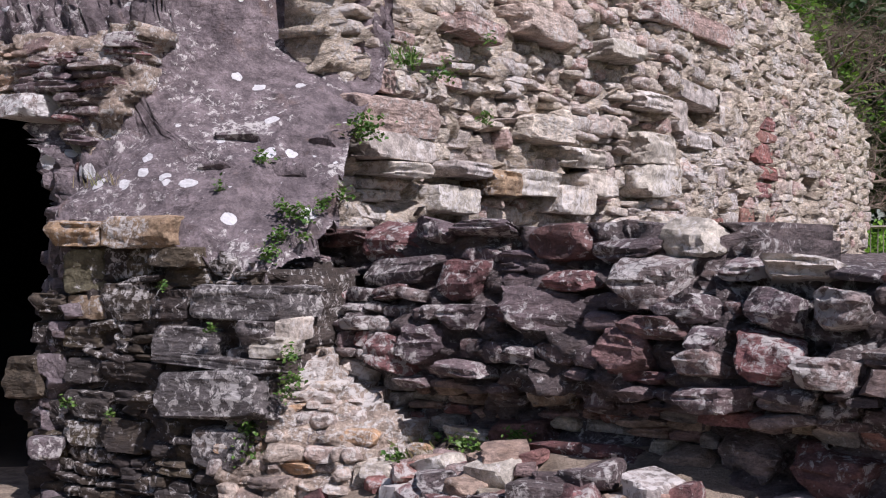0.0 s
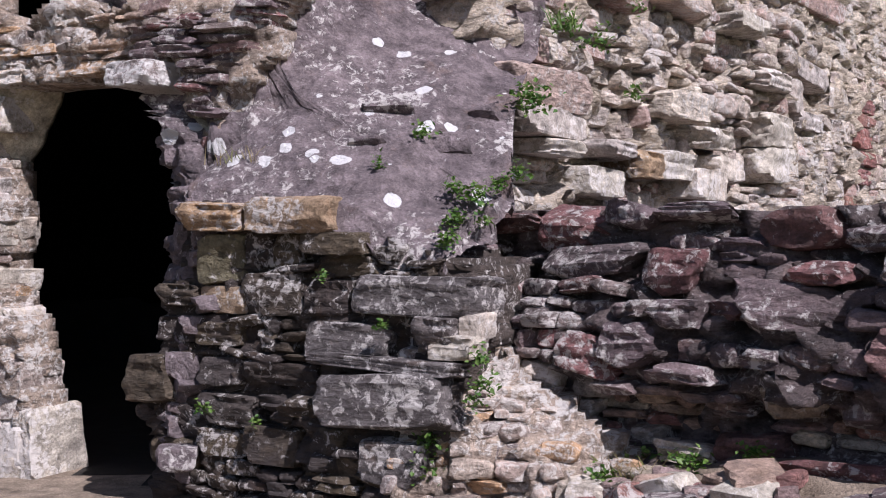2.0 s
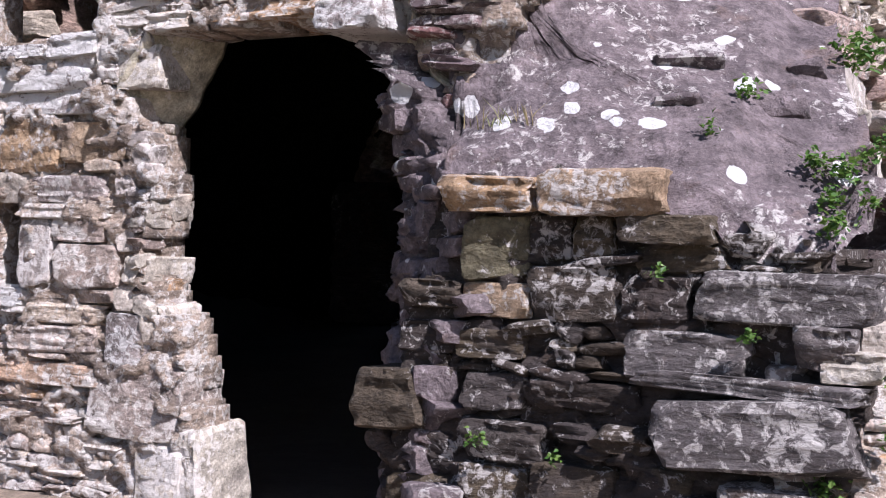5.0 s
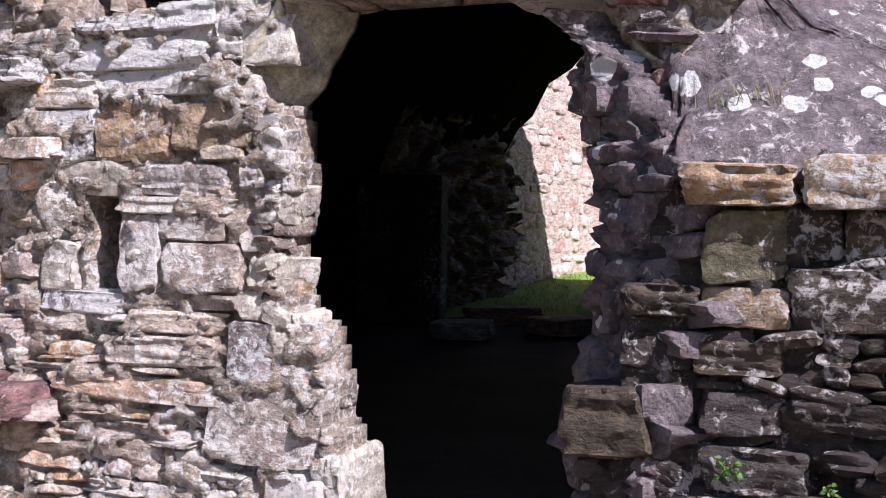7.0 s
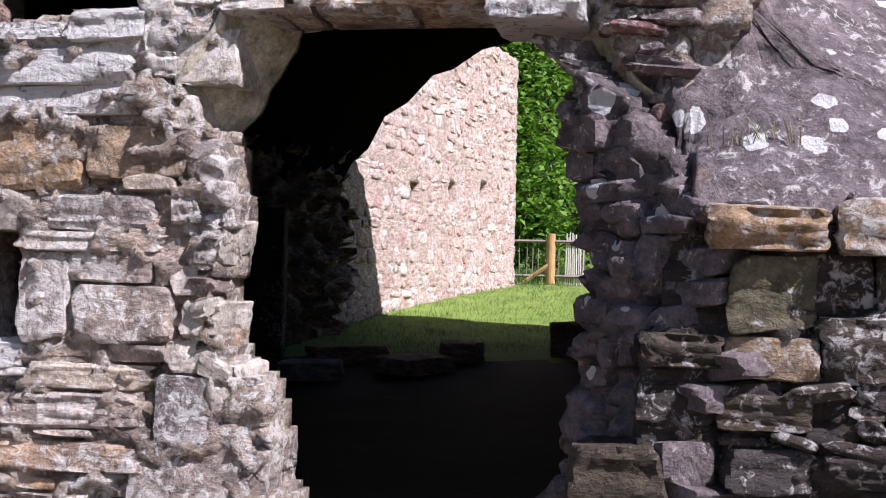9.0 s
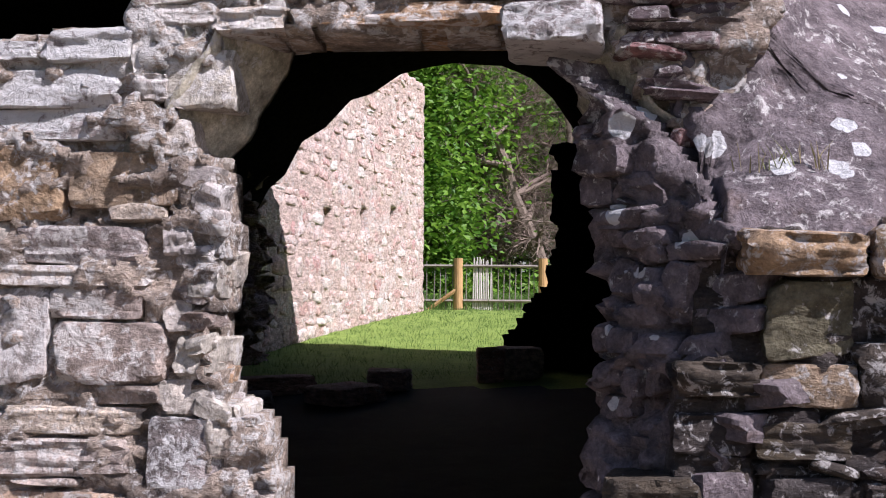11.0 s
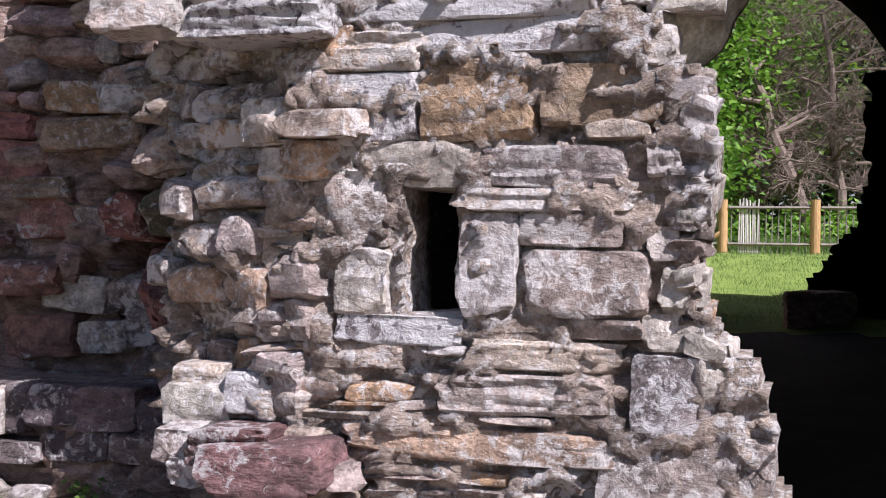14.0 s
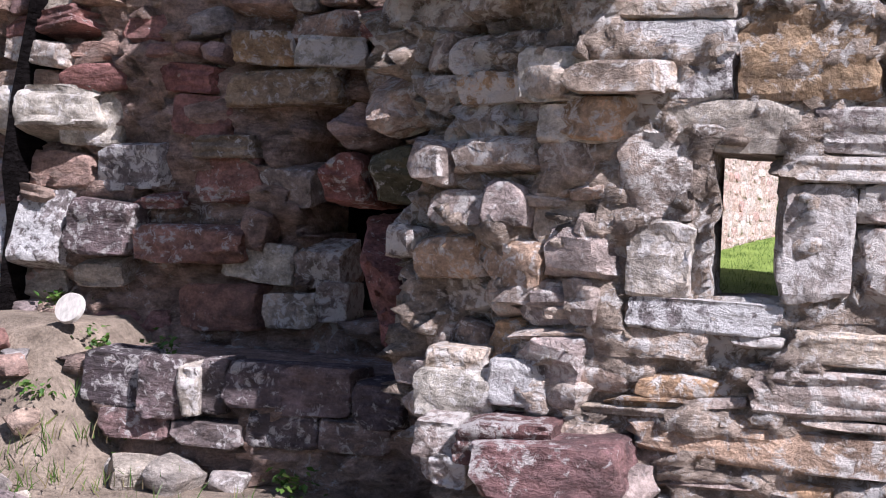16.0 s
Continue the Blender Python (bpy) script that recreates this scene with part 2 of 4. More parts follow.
def fractal(p, octaves=4):
    return noise.fractal(p, 0.9, 2.1, octaves)


def wall_core(name, face, u0, u1, z0, z1, step, inside, depth, thick, mat, rough=0.03, label="", layer=1.9):
    """A wall as a thick sheet of broken masonry: cells where inside(u, z), front at depth(u, z), every point roughened."""
    nu, nz = max(1, round((u1 - u0) / step)), max(1, round((z1 - z0) / step))
    su, sz = (u1 - u0) / nu, (z1 - z0) / nz
    keep = [[inside(u0 + (i + 0.5) * su, z0 + (j + 0.5) * sz) for j in range(nz)] for i in range(nu)]
    verts, faces, index = [], [], {}

    def corner(i, j, k):
        key = (i, j, k)
        if key not in index:
            u, z = u0 + i * su, z0 + j * sz
            f = depth(u, z)
            p = face.at(u, f - (thick + f) * k / 3.0 if k else f, z)
            if k < 3:
                q = Vector((p.x * 5, p.y * 5, p.z * 5 * layer))
                w = Vector((fractal(q), fractal(q + Vector((31, 7, 3))), 0.5 * fractal(q + Vector((5, 17, 41)))))
                p = p + w * rough + face.n * (rough * 0.8 * fractal(Vector((p.x * 16, p.y * 16, p.z * 16 * layer)), 3))
                cell = noise.voronoi(Vector((p.x * 6.5, p.y * 6.5, p.z * 11)) + w * 0.5)[1][0]
                p = p + face.n * (rough * 1.5 * (noise.cell(cell * 37.3) - 0.35))
                saw = (z * 13 + 2.2 * fractal(Vector((p.x * 2.1, p.y * 2.1, p.z * 3)))) % 1.0
                p = p + face.n * (rough * 0.6 * (saw - 0.5) * smooth(0.5 + 1.5 * fractal(Vector((p.x * 3, p.y * 3, p.z * 6 + 20)), 2)))
            index[key] = len(verts)
            verts.append(p)
        return index[key]

    def kept(i, j):
        return 0 <= i < nu and 0 <= j < nz and keep[i][j]

    for i in range(nu):
        for j in range(nz):
            if not keep[i][j]:
                continue
            faces.append([corner(i, j, 0), corner(i + 1, j, 0), corner(i + 1, j + 1, 0), corner(i, j + 1, 0)])
            faces.append([corner(i, j, 3), corner(i, j + 1, 3), corner(i + 1, j + 1, 3), corner(i + 1, j, 3)])
            for (di, dj), (a, b) in {(-1, 0): ((0, 1), (0, 0)), (1, 0): ((1, 0), (1, 1)), (0, -1): ((0, 0), (1, 0)), (0, 1): ((1, 1), (0, 1))}.items():
                if not kept(i + di, j + dj):
                    for k in range(3):
                        faces.append([corner(i + b[0], j + b[1], k), corner(i + a[0], j + a[1], k), corner(i + a[0], j + a[1], k + 1), corner(i + b[0], j + b[1], k + 1)])
    ob = mesh_object(name, verts, faces, mat)
    return tagged(ob, label=label, category="wall", kind="structure")


def stone_shape(seed, cuts=4, skew=0.12, chips=8, reach=(0.66, 0.9), rough=0.03, ledge=0.05, layers=4):
    """A unit stone, one metre each way: a block split along flat planes, with broken corners and a layered face."""
    rng = random.Random(seed)
    bm = bmesh.new()
    bmesh.ops.create_cube(bm, size=2.0)
    bmesh.ops.subdivide_edges(bm, edges=bm.edges[:], cuts=cuts, use_grid_fill=True)
    planes = []
    for axis in range(3):
        for side in (-1, 1):
            d = Vector([rng.gauss(0, skew) for _ in range(3)])
            d[axis] = side
            planes.append((d.normalized(), rng.uniform(0.88, 1.0)))
    for _ in range(chips):
        d = Vector((rng.choice((-1, 1)) * rng.uniform(0.15, 1), rng.uniform(-1, 0.2), rng.choice((-1, 1)) * rng.uniform(0.15, 1))).normalized()
        planes.append((d, rng.uniform(*reach) * (abs(d.x) + abs(d.y) + abs(d.z))))
    off = Vector((seed * 13.7, seed * 5.1, seed * 9.3))
    shelf = [rng.uniform(-1, 1) for _ in range(40)]
    for v in bm.verts:
        p = v.co.copy()
        p *= min([1.1] + [k / p.dot(d) for d, k in planes if p.dot(d) > 1e-4])
        q = p * 1.7 + off
        lay = shelf[int((p.z * 0.5 + 1 + 0.12 * fractal(q, 2)) * layers) % 40] * ledge
        p.y += lay * (p.y < 0)
        p.x += 0.7 * lay * (1 if p.x > 0 else -1) * (abs(p.x) > 0.6)
        e = p * 4.2 + off
        p += Vector((fractal(q), fractal(q + Vector((9, 2, 4))), fractal(q + Vector((3, 8, 1))))) * rough
        p += Vector((fractal(e), fractal(e + Vector((4, 1, 7))), fractal(e + Vector((2, 6, 3))))) * rough * 0.8
        v.co = p * 0.5
    return bm


def sharpen(me, degrees=24):
    me.polygons.foreach_set("use_smooth", [True] * len(me.polygons))
    me.set_sharp_from_angle(angle=radians(degrees))


SHAPES = [stone_shape(k + 1, 4, 0.1 + 0.03 * (k % 3), 6 + k % 5, ledge=0.04 + 0.03 * (k % 4), layers=3 + k % 3) for k in range(18)]
BLOCKS = [stone_shape(k + 50, 11, 0.05, 9, (0.78, 0.95), 0.035, 0.035 + 0.02 * (k % 3), 5 + k % 4) for k in range(14)]
CRAGS = [stone_shape(k + 90, 9, 0.22, 6, (0.62, 0.88), 0.05, 0.09, 6) for k in range(14)]


def key(wall, face, u, z, w, h, mat, proud=0.05, deep=0.25, base=0.0, cache={}):
    """A larger stone that stands out in a wall, finely worn."""
    rng = random.Random(int(1000 * (u + 7 * z + 31 * w)))
    crag = face in (FC, FQ)
    k = (rng.randrange(14), crag, mat.name)
    if k not in cache:
        me = bpy.data.meshes.new("block")
        (CRAGS if crag else BLOCKS)[k[0]].to_mesh(me)
        sharpen(me)
        me.materials.append(mat)
        cache[k] = me
    ob = new("stone", cache[k])
    loose = 3.0 if face in (FC, FR, FQ) else 0.5 if face is FA else 1.0
    if face is FA and proud < 0.12:
        proud = 0.003 + proud * 0.28
    ob.matrix_world = (Matrix.Translation(face.at(u, base + proud - deep / 2, z)) @ Matrix.Rotation(face.turn + radians(rng.gauss(0, 3 * loose)), 4, "Z")
                       @ Matrix.Rotation(radians(rng.gauss(0, 1.5 * loose)), 4, "Y") @ Matrix.Rotation(radians(rng.gauss(0, 3 * loose)), 4, "X") @ Matrix.Diagonal((w * 1.04, deep, h * 1.05, 1)))
    ob.parent = wall
    TAKEN.setdefault(wall.name, []).append((u, z, w * 0.9, h * 0.9))
    return ob


TAKEN = {
    "wall_pink": [(-0.03, 2.6, 0.4, 0.42), (1.85, 2.74, 0.4, 0.42), (3.73, 2.92, 0.4, 0.42)],
    "wall_tall": [(6.06, 2.95, 0.9, 0.3), (10.43, 2.2, 0.55, 0.65)],
    "wall_door": [(-0.07, 1.33, 0.22, 0.48)],
}


def shape_mesh(k, mat, cache={}):
    key = (k % len(SHAPES), mat.name)
    if key not in cache:
        me = bpy.data.meshes.new("stone")
        SHAPES[key[0]].to_mesh(me)
        sharpen(me)
        me.materials.append(mat)
        cache[key] = me
    return cache[key]


def stone(wall, face, u, z, w, h, mat, proud=0.05, deep=0.2, tilt=0.0, swing=0.0, k=None, name="stone", label="", base=0.0, nod=0.0):
    """One stone set in a wall: centre u, z; proud of the face by so much."""
    ob = new(name, shape_mesh(random.randrange(18) if k is None else k, mat))
    ob.matrix_world = Matrix.Translation(face.at(u, base + proud - deep / 2, z)) @ Matrix.Rotation(face.turn + radians(swing), 4, "Z") @ Matrix.Rotation(radians(-tilt), 4, "Y") @ Matrix.Rotation(radians(nod), 4, "X") @ Matrix.Diagonal((w, deep, h, 1))
    ob.parent = wall
    if label:
        tagged(ob, label=label)
    return ob


def courses(rng, u0, u1, z0, z1, height, width, inside, taken=(), jitter=0.25, sparse=0.0):
    """Uneven courses of rubble: yields u, z, w, h of each stone that fits."""
    z = z0
    while z < z1:
        h = height * rng.uniform(0.55, 1.5)
        u = u0 - rng.random() * width
        while u < u1:
            hh = h * rng.uniform(0.7, 1.1)
            w = max(hh * 0.8, width * rng.uniform(0.4, 1.7))
            cu, cz = u + w / 2, z + h / 2 + rng.uniform(-jitter, jitter) * h * 0.5
            u += w * 0.97
            if rng.random() < sparse:
                continue
            if not all(inside(cu + a * w * 0.36, cz + b * hh * 0.36) for a in (-1, 0, 1) for b in (-1, 1)):
                continue
            if any(abs(cu - t[0]) < (w * 0.8 + t[2]) / 2 and abs(cz - t[1]) < (hh * 0.7 + t[3]) / 2 for t in taken):
                continue
            yield cu, cz, w * 1.04, hh * 1.06
        z += h * 0.94


def fill_stones(wall, face, seed, box, height, width, inside, depth, mat, far_mat, taken=(), proud=(0.0, 0.07), limit=300, near=None, sparse=0.0, tilt=4.0, deep=0.2):
    """Rubble over a wall: the nearest as stones of their own, the rest joined."""
    rng = random.Random(seed)
    todo = list(courses(rng, *box, height, width, inside, taken, sparse=sparse))
    if near is not None:
        todo.sort(key=lambda s: abs(s[0] - near))
    verts, faces = [], []
    for i, (u, z, w, h) in enumerate(todo):
        k, pr, ti, sw = rng.randrange(18), rng.uniform(*proud), rng.gauss(0, tilt), rng.gauss(0, 5)
        if face is FD and u > 5.4:
            pr = min(pr, 0.045) * 0.7
        if i < limit:
            stone(wall, face, u, z, w, h, mat, pr, deep, ti, sw, k, base=depth(u, z), nod=rng.gauss(0, 5))
        else:
            m = Matrix.Translation(face.at(u, depth(u, z) + pr - deep / 2, z)) @ Matrix.Rotation(face.turn, 4, "Z") @ Matrix.Rotation(radians(-ti), 4, "Y") @ Matrix.Diagonal((w, deep, h, 1))
            n0 = len(verts)
            bm = SHAPES[k]
            bm.verts.ensure_lookup_table()
            verts.extend(m @ v.co for v in bm.verts)
            faces.extend([n0 + v.index for v in f.verts] for f in bm.faces)
    if verts:
        tagged(mesh_object("rubble_stones", verts, faces, far_mat, wall), kind="stuff")


# ---- the ground ----
def ground_z(x, y):
    v = (x + 3.0) * 0.3 + (y - 7.4) * 0.954
    z = 0.95 * smooth((v - 2) / 19) + 0.012 * max(0, v - 18)
    z += 0.42 * smooth((x + 1.6) / 2.8) * smooth((y - 3.6) / 1.6) * smooth((8 - y) / 2)
    uc, nc = (x + 0.25) * 0.735 - (y - 6.0) * 0.678, -(x + 0.25) * 0.678 - (y - 6.0) * 0.735
    z += 0.2 * smooth((0.85 - nc) / 0.75) * smooth((uc + 0.7) / 0.4) * smooth((6 - uc) / 1.0) * smooth((nc + 1.0) / 0.6)
    left = smooth((-x - 4.6) / 1.5) * smooth((y - 7.6) / 1.5) * smooth((12.5 - y) / 2)
    z = z * (1 - left) + left * 0.16
    ua, na = (x + 4.555) * 0.892 - (y - 8.205) * 0.452, -(x + 4.555) * 0.452 - (y - 8.205) * 0.892
    z = max(z, 0.75 * smooth((-na + 0.15) / 0.9) * smooth((-ua - 2.55) / 0.5) * smooth((ua + 9) / 3))
    return z


def ground():
    xs = sorted(set([round(-16 + 0.25 * i, 3) for i in range(129)] + [-400, -150, -80, -45, -28, -20, 20, 28, 45, 80, 150, 400]))
    ys = sorted(set([round(-6 + 0.25 * i, 3) for i in range(161)] + [-400, -150, -60, -25, -12, 38, 45, 60, 90, 150, 400]))
    verts = [(x, y, ground_z(x, y) + 0.03 * fractal(Vector((x * 1.3, y * 1.3, 0)))) for x in xs for y in ys]
    ny = len(ys)
    faces = [[i * ny + j, (i + 1) * ny + j, (i + 1) * ny + j + 1, i * ny + j + 1] for i in range(len(xs) - 1) for j in range(ny - 1)]
    ob = mesh_object("ground", verts, faces, M_GRASS_GROUND)
    ob.data.materials.append(M_EARTH)
    ob.data.materials.append(M_FLOOR_SHADE)
    for f in ob.data.polygons:
        c = f.center
        v = (c.x + 3.0) * 0.3 + (c.y - 7.4) * 0.954
        if v < 9.2 and -30 < c.x < 30 and c.y > -30:
            # behind the door wall the room's shade is painted on the floor
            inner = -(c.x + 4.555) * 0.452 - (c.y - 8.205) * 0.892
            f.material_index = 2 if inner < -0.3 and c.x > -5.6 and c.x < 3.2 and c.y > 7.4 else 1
    return tagged(ob, label="mown green turf with bare earth by the ruin", category="ground", kind="structure")


ground_ob = ground()


# ---- the door wall ----
def door_edge_left(z):
    # ragged edge of the broken doorway, then its stepped foot
    return 0.03 * fractal(Vector((2, 6, z * 3))) + float(np.interp(z, [0.0, 0.5, 0.55, 0.74, 0.78, 0.95, 1.0, 1.2, 1.5, 1.75, 1.98, 2.15, 2.36, 2.42], [1.2, 1.2, 1.11, 1.12, 1.11, 1.09, 0.96, 0.85, 0.92, 0.92, 0.87, 0.95, 1.09, 1.12]))


def door_edge_right(z):
    return 0.05 * fractal(Vector((8, 1, z * 5))) + float(np.interp(z, [0.0, 0.9, 1.5, 1.7, 1.98, 2.2, 2.38], [2.35, 2.39, 2.44, 2.48, 2.42, 2.24, 2.17]))


def corbel_cut(z):
    """How far the front of the wall is cut back where the splayed plaster corbels sit."""
    return 0.2 * smooth((z - 1.96) / 0.06) if z < 2.42 else 0.0


def in_a(u, z):
    if -0.17 < u < 0.025 and 1.11 < z < 1.56:
        return False
    if z < 2.42 + 0.02 * fractal(Vector((u * 4, 2, 2))) and door_edge_left(z) - corbel_cut(z) < u < door_edge_right(z) + corbel_cut(z):
        return False
    if u < 0.55 and z > 2.35 + 0.1 * smooth((u + 0.3) / 0.6) and u > -0.3 and z < 3.1:
        return False
    if u > float(np.interp(z, [1.9, 2.1, 2.5, 2.85], [2.65, 2.75, 2.95, 3.05])) + 0.05 * fractal(Vector((5, 2, z * 5))):
        return False
    if z > 2.85 + 0.1 * fractal(Vector((u * 3, 1, 2))) and u > 0.75:
        return False
    if u < -0.8 + 0.12 * fractal(Vector((0, 3, z * 4))):
        return False
    return True


def depth_a(u, z):
    d = 0.0
    if u < -0.45:
        d -= 0.22 * smooth((-u - 0.45) / 0.7) * smooth((z - 0.75) / 0.2)
    return d


wall_a = wall_core("wall_door", FA, -1.5, 3.2, -0.3, 4.2, 0.028, in_a, depth_a, 0.34, M_A_CORE, 0.03, "ruined grey rubble wall with a broken doorway")


def corbel(edge, side, z0, z1):
    """A splayed, hand-smoothed plaster bracket in the top corner of the doorway."""
    verts, faces, n, m = [], [], 22, 14
    for i in range(n + 1):
        z = z0 + (z1 - z0) * i / n
        for j in range(m + 1):
            b = j / m
            u = edge(z) + side * 0.24 * (1 - b) ** 1.3 + side * 0.05 * (1 - smooth((z - z0) / 0.12)) * b
            p = FA.at(u, 0.02 - 0.4 * b, z)
            verts.append(p + Vector((fractal(p * 4), fractal(p * 4 + Vector((3, 1, 8))), 0)) * 0.02)
        verts.append(FA.at(edge(z) + side * 0.34, 0.0, z))
        verts.append(FA.at(edge(z) + side * 0.34, -0.38, z))
    w = m + 3
    for i in range(n):
        for j in range(w):
            a, b = i * w + j, i * w + (j + 1) % w
            q = [a, b, b + w, a + w]
            faces.append(q if side > 0 else q[::-1])
    faces += [list(range(w)), list(range(n * w, n * w + w))]
    return mesh_object("corbel", verts, faces, M_PLASTER, wall_a, label="smooth pale plaster corbel stained green")


corbel(door_edge_left, -1, 1.95, 2.44)
corbel(door_edge_right, 1, 1.92, 2.42)

# ---- the buttress ----
def top_b(u):
    return float(np.interp(u, [-0.53, 0.02, 0.14, 0.46, 0.6, 1.1, 1.2, 1.65, 1.77], [1.72, 1.73, 1.73, 1.71, 1.67, 1.6, 1.5, 1.34, 1.3]))


def in_b(u, z):
    left = float(np.interp(z, [-0.1, 0.27, 0.54, 0.81, 0.86, 1.23, 1.27, 1.77], [-0.25, -0.27, -0.34, -0.34, -0.17, -0.17, -0.03, -0.01]))
    right = float(np.interp(z, [0.0, 0.4, 0.6, 1.0, 1.3, 1.75], [1.41, 1.52, 1.62, 1.69, 1.67, 1.67]))
    return left < u < right and z < top_b(u)


def depth_b(u, z):
    return 0.13 * smooth((1.2 - z) / 0.6) * smooth((u - 0.3) / 0.8)


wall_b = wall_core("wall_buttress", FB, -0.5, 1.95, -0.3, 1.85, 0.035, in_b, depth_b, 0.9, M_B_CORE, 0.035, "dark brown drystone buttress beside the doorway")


# ---- the sloping shelf above it, and the broken wall over the lintel ----
def slope_z(u, v):
    rise = float(np.interp(u, [0.0, 0.2, 0.4, 0.7, 1.2], [0.8, 1.1, 1.12, 0.9, 0.75]))
    bend = float(np.interp(u, [0.0, 0.15, 0.35, 0.6, 1.2], [0.25, 0.27, 0.6, 1.3, 1.45]))
    return top_b(u) + 0.02 + rise * min(v, bend) + 3.0 * max(0, v - bend) - 0.25 * smooth((u - 1.65) / 0.3)


def slope():
    verts, faces = [], []
    nu, nv = 140, 150
    for i in range(nu + 1):
        for j in range(nv + 1):
            v = -0.04 + 2.0 * j / nv
            left = float(np.interp(v, [0, 0.15, 0.27, 0.32, 0.42, 0.47, 2], [-0.02, -0.02, -0.08, -0.15, -0.2, -1.6, -1.8]))
            right = float(np.interp(v, [0, 0.4, 0.9, 1.3, 2], [1.55, 1.68, 1.45, 1.35, 1.3]))
            u = left + (right - left) * i / nu
            p = FB.at(u, -v, slope_z(u, max(v, 0)) - 0.12 * (v < 0))
            rag = max(smooth((0.1 + 0.4 * v - u) / 0.25) * smooth(v / 0.3), smooth((u - 1.4) / 0.3), smooth((v - 1.3) / 0.4))
            r = 0.025 + 0.075 * rag
            cell = noise.voronoi(Vector((p.x * 6, p.y * 6, p.z * 13)))[1][0]
            w = fractal(p * 2.2) * (1 - 0.5 * rag) + (0.25 + 0.3 * rag) * fractal(Vector((p.x * 6, p.y * 6, p.z * 14))) + 1.3 * rag * (noise.cell(cell * 41.7) - 0.4)
            p.z -= 0.1 * smooth(1 - i / 2) * (v < 0.4)
            step = 0.05 * math.floor(3 * fractal(Vector((p.x * 1.6, p.y * 1.6, p.z * 2.5)))) / 3
            verts.append(p + Vector((-0.2, -0.6, 0.75)) * (r * w + step * 0.5))
    for i in range(nu):
        for j in range(nv):
            a = i * (nv + 1) + j
            faces.append([a, a + nv + 1, a + nv + 2, a + 1])
    return tagged(mesh_object("wall_slope", verts, faces, M_SLOPE), label="sloping purple-grey masonry with white lichen spots", category="wall", kind="structure")


slope_ob = slope()


# ---- the shaded flank between the door jamb and the buttress ----
j0, j1 = FA.at(2.40, -0.05, 0), FB.at(-0.02, -0.06, 0)
FJ = Face(j0.x, j0.y, j1.x - j0.x, j1.y - j0.y)
FLANK = (j1 - j0).length


def in_j(u, z):
    return z < 1.72 + 1.1 * max(0.0, FLANK - u)


def depth_j(u, z):
    back = 1 - smooth(u / FLANK)
    return 0.22 * smooth((z - 1.85) / 0.5) * back + 0.06 * smooth((1.1 - z) / 0.5) + 0.05 + 0.07 * fractal(Vector((u * 3, 4, z * 3)))


wall_j = wall_core("wall_flank", FJ, -0.1, FLANK, -0.3, 2.6, 0.03, in_j, depth_j, 0.5, M_SLOPE, 0.045, "shaded purple-grey mortared flank of the buttress")


# ---- the low dark wall with its terrace ----
def top_c(u):
    return 1.62 - 0.2 * smooth((u - 1.86) / 0.08)


def depth_c(u, z):
    d = -0.3 * smooth((z - 0.95) / 0.65)
    d -= 0.2 * smooth((0.84 - z) / 0.08) * smooth((z - 0.45) / 0.2) * smooth((u + 0.3) / 0.4)
    d += 0.1 * smooth((0.55 - z) / 0.25)
    return d


def in_c(u, z):
    return z < top_c(u)


wall_c = wall_core("wall_low", FC, -0.85, 5.2, 0.0, 1.66, 0.04, in_c, depth_c, 1.2, M_C_CORE, 0.055, "low dark purple rubble wall with pale lichen")


# ---- the pale broken foot between the buttress and the low wall ----
t0, t1 = FB.at(1.5, 0.02, 0), FC.at(0.45, 0.02, 0)
FT = Face(t0.x, t0.y, t1.x - t0.x, t1.y - t0.y)


def in_t(u, z):
    return z < 1.15 - 0.72 * u + 0.12 * fractal(Vector((u * 4, 3, 1)))


def depth_t(u, z):
    return 0.16 * smooth((1.0 - z) / 0.8) - 0.2 * smooth((z - 0.75 + 0.7 * u) / 0.4) + 0.06 * fractal(Vector((u * 4, 7, z * 4)))


wall_t = wall_core("wall_foot", FT, -0.15, 1.05, -0.1, 1.2, 0.03, in_t, depth_t, 0.5, M_A_CORE, 0.028, "pale broken rubble at the buttress foot")


def terrace():
    verts, faces = [], []
    n = 40
    for i in range(n + 1):
        for j in range(n + 1):
            a, b = i / n, j / n
            front = FC.at(-0.9 + 6.1 * a, -0.55, 0)
            back = FD.at(-1.0 + 20 * a, -0.3, 0)
            p = front.lerp(back, b)
            uc = -0.9 + 6.1 * a
            p.z = (top_c(uc) - 0.03) * (1 - b) + (1.66 if a < 0.3 else 1.42) * b + 0.04 * fractal(p * 3)
            verts.append(p)
    for i in range(n):
        for j in range(n):
            a = i * (n + 1) + j
            faces.append([a, a + n + 1, a + n + 2, a + 1])
    return tagged(mesh_object("terrace", verts, faces, M_C_CORE), label="rough stony terrace behind the low wall", category="ground", kind="structure")


terrace()


# ---- the tall receding wall ----
def top_d(u):
    return float(np.interp(u, [-2, 8.2, 8.9, 9.9, 12.0, 13.6], [4.9, 4.85, 4.74, 4.62, 3.9, 3.4])) + 0.08 * fractal(Vector((u * 2.2, 0, 0)))


def in_d(u, z):
    if 5.62 < u < 6.5 and 2.83 < z < 3.07:
        return False
    if 10.19 < u < 10.68 and 1.91 < z < 2.5:
        return False
    return z < top_d(u) and u > -0.12 + 0.1 * fractal(Vector((1, 4, z * 3)))


def depth_d(u, z):
    return -0.16 * smooth((5.2 - u) / 0.6) + 0.16 * fractal(Vector((u * 0.9, 5, z * 1.5))) * smooth((5.4 - u) / 0.5)


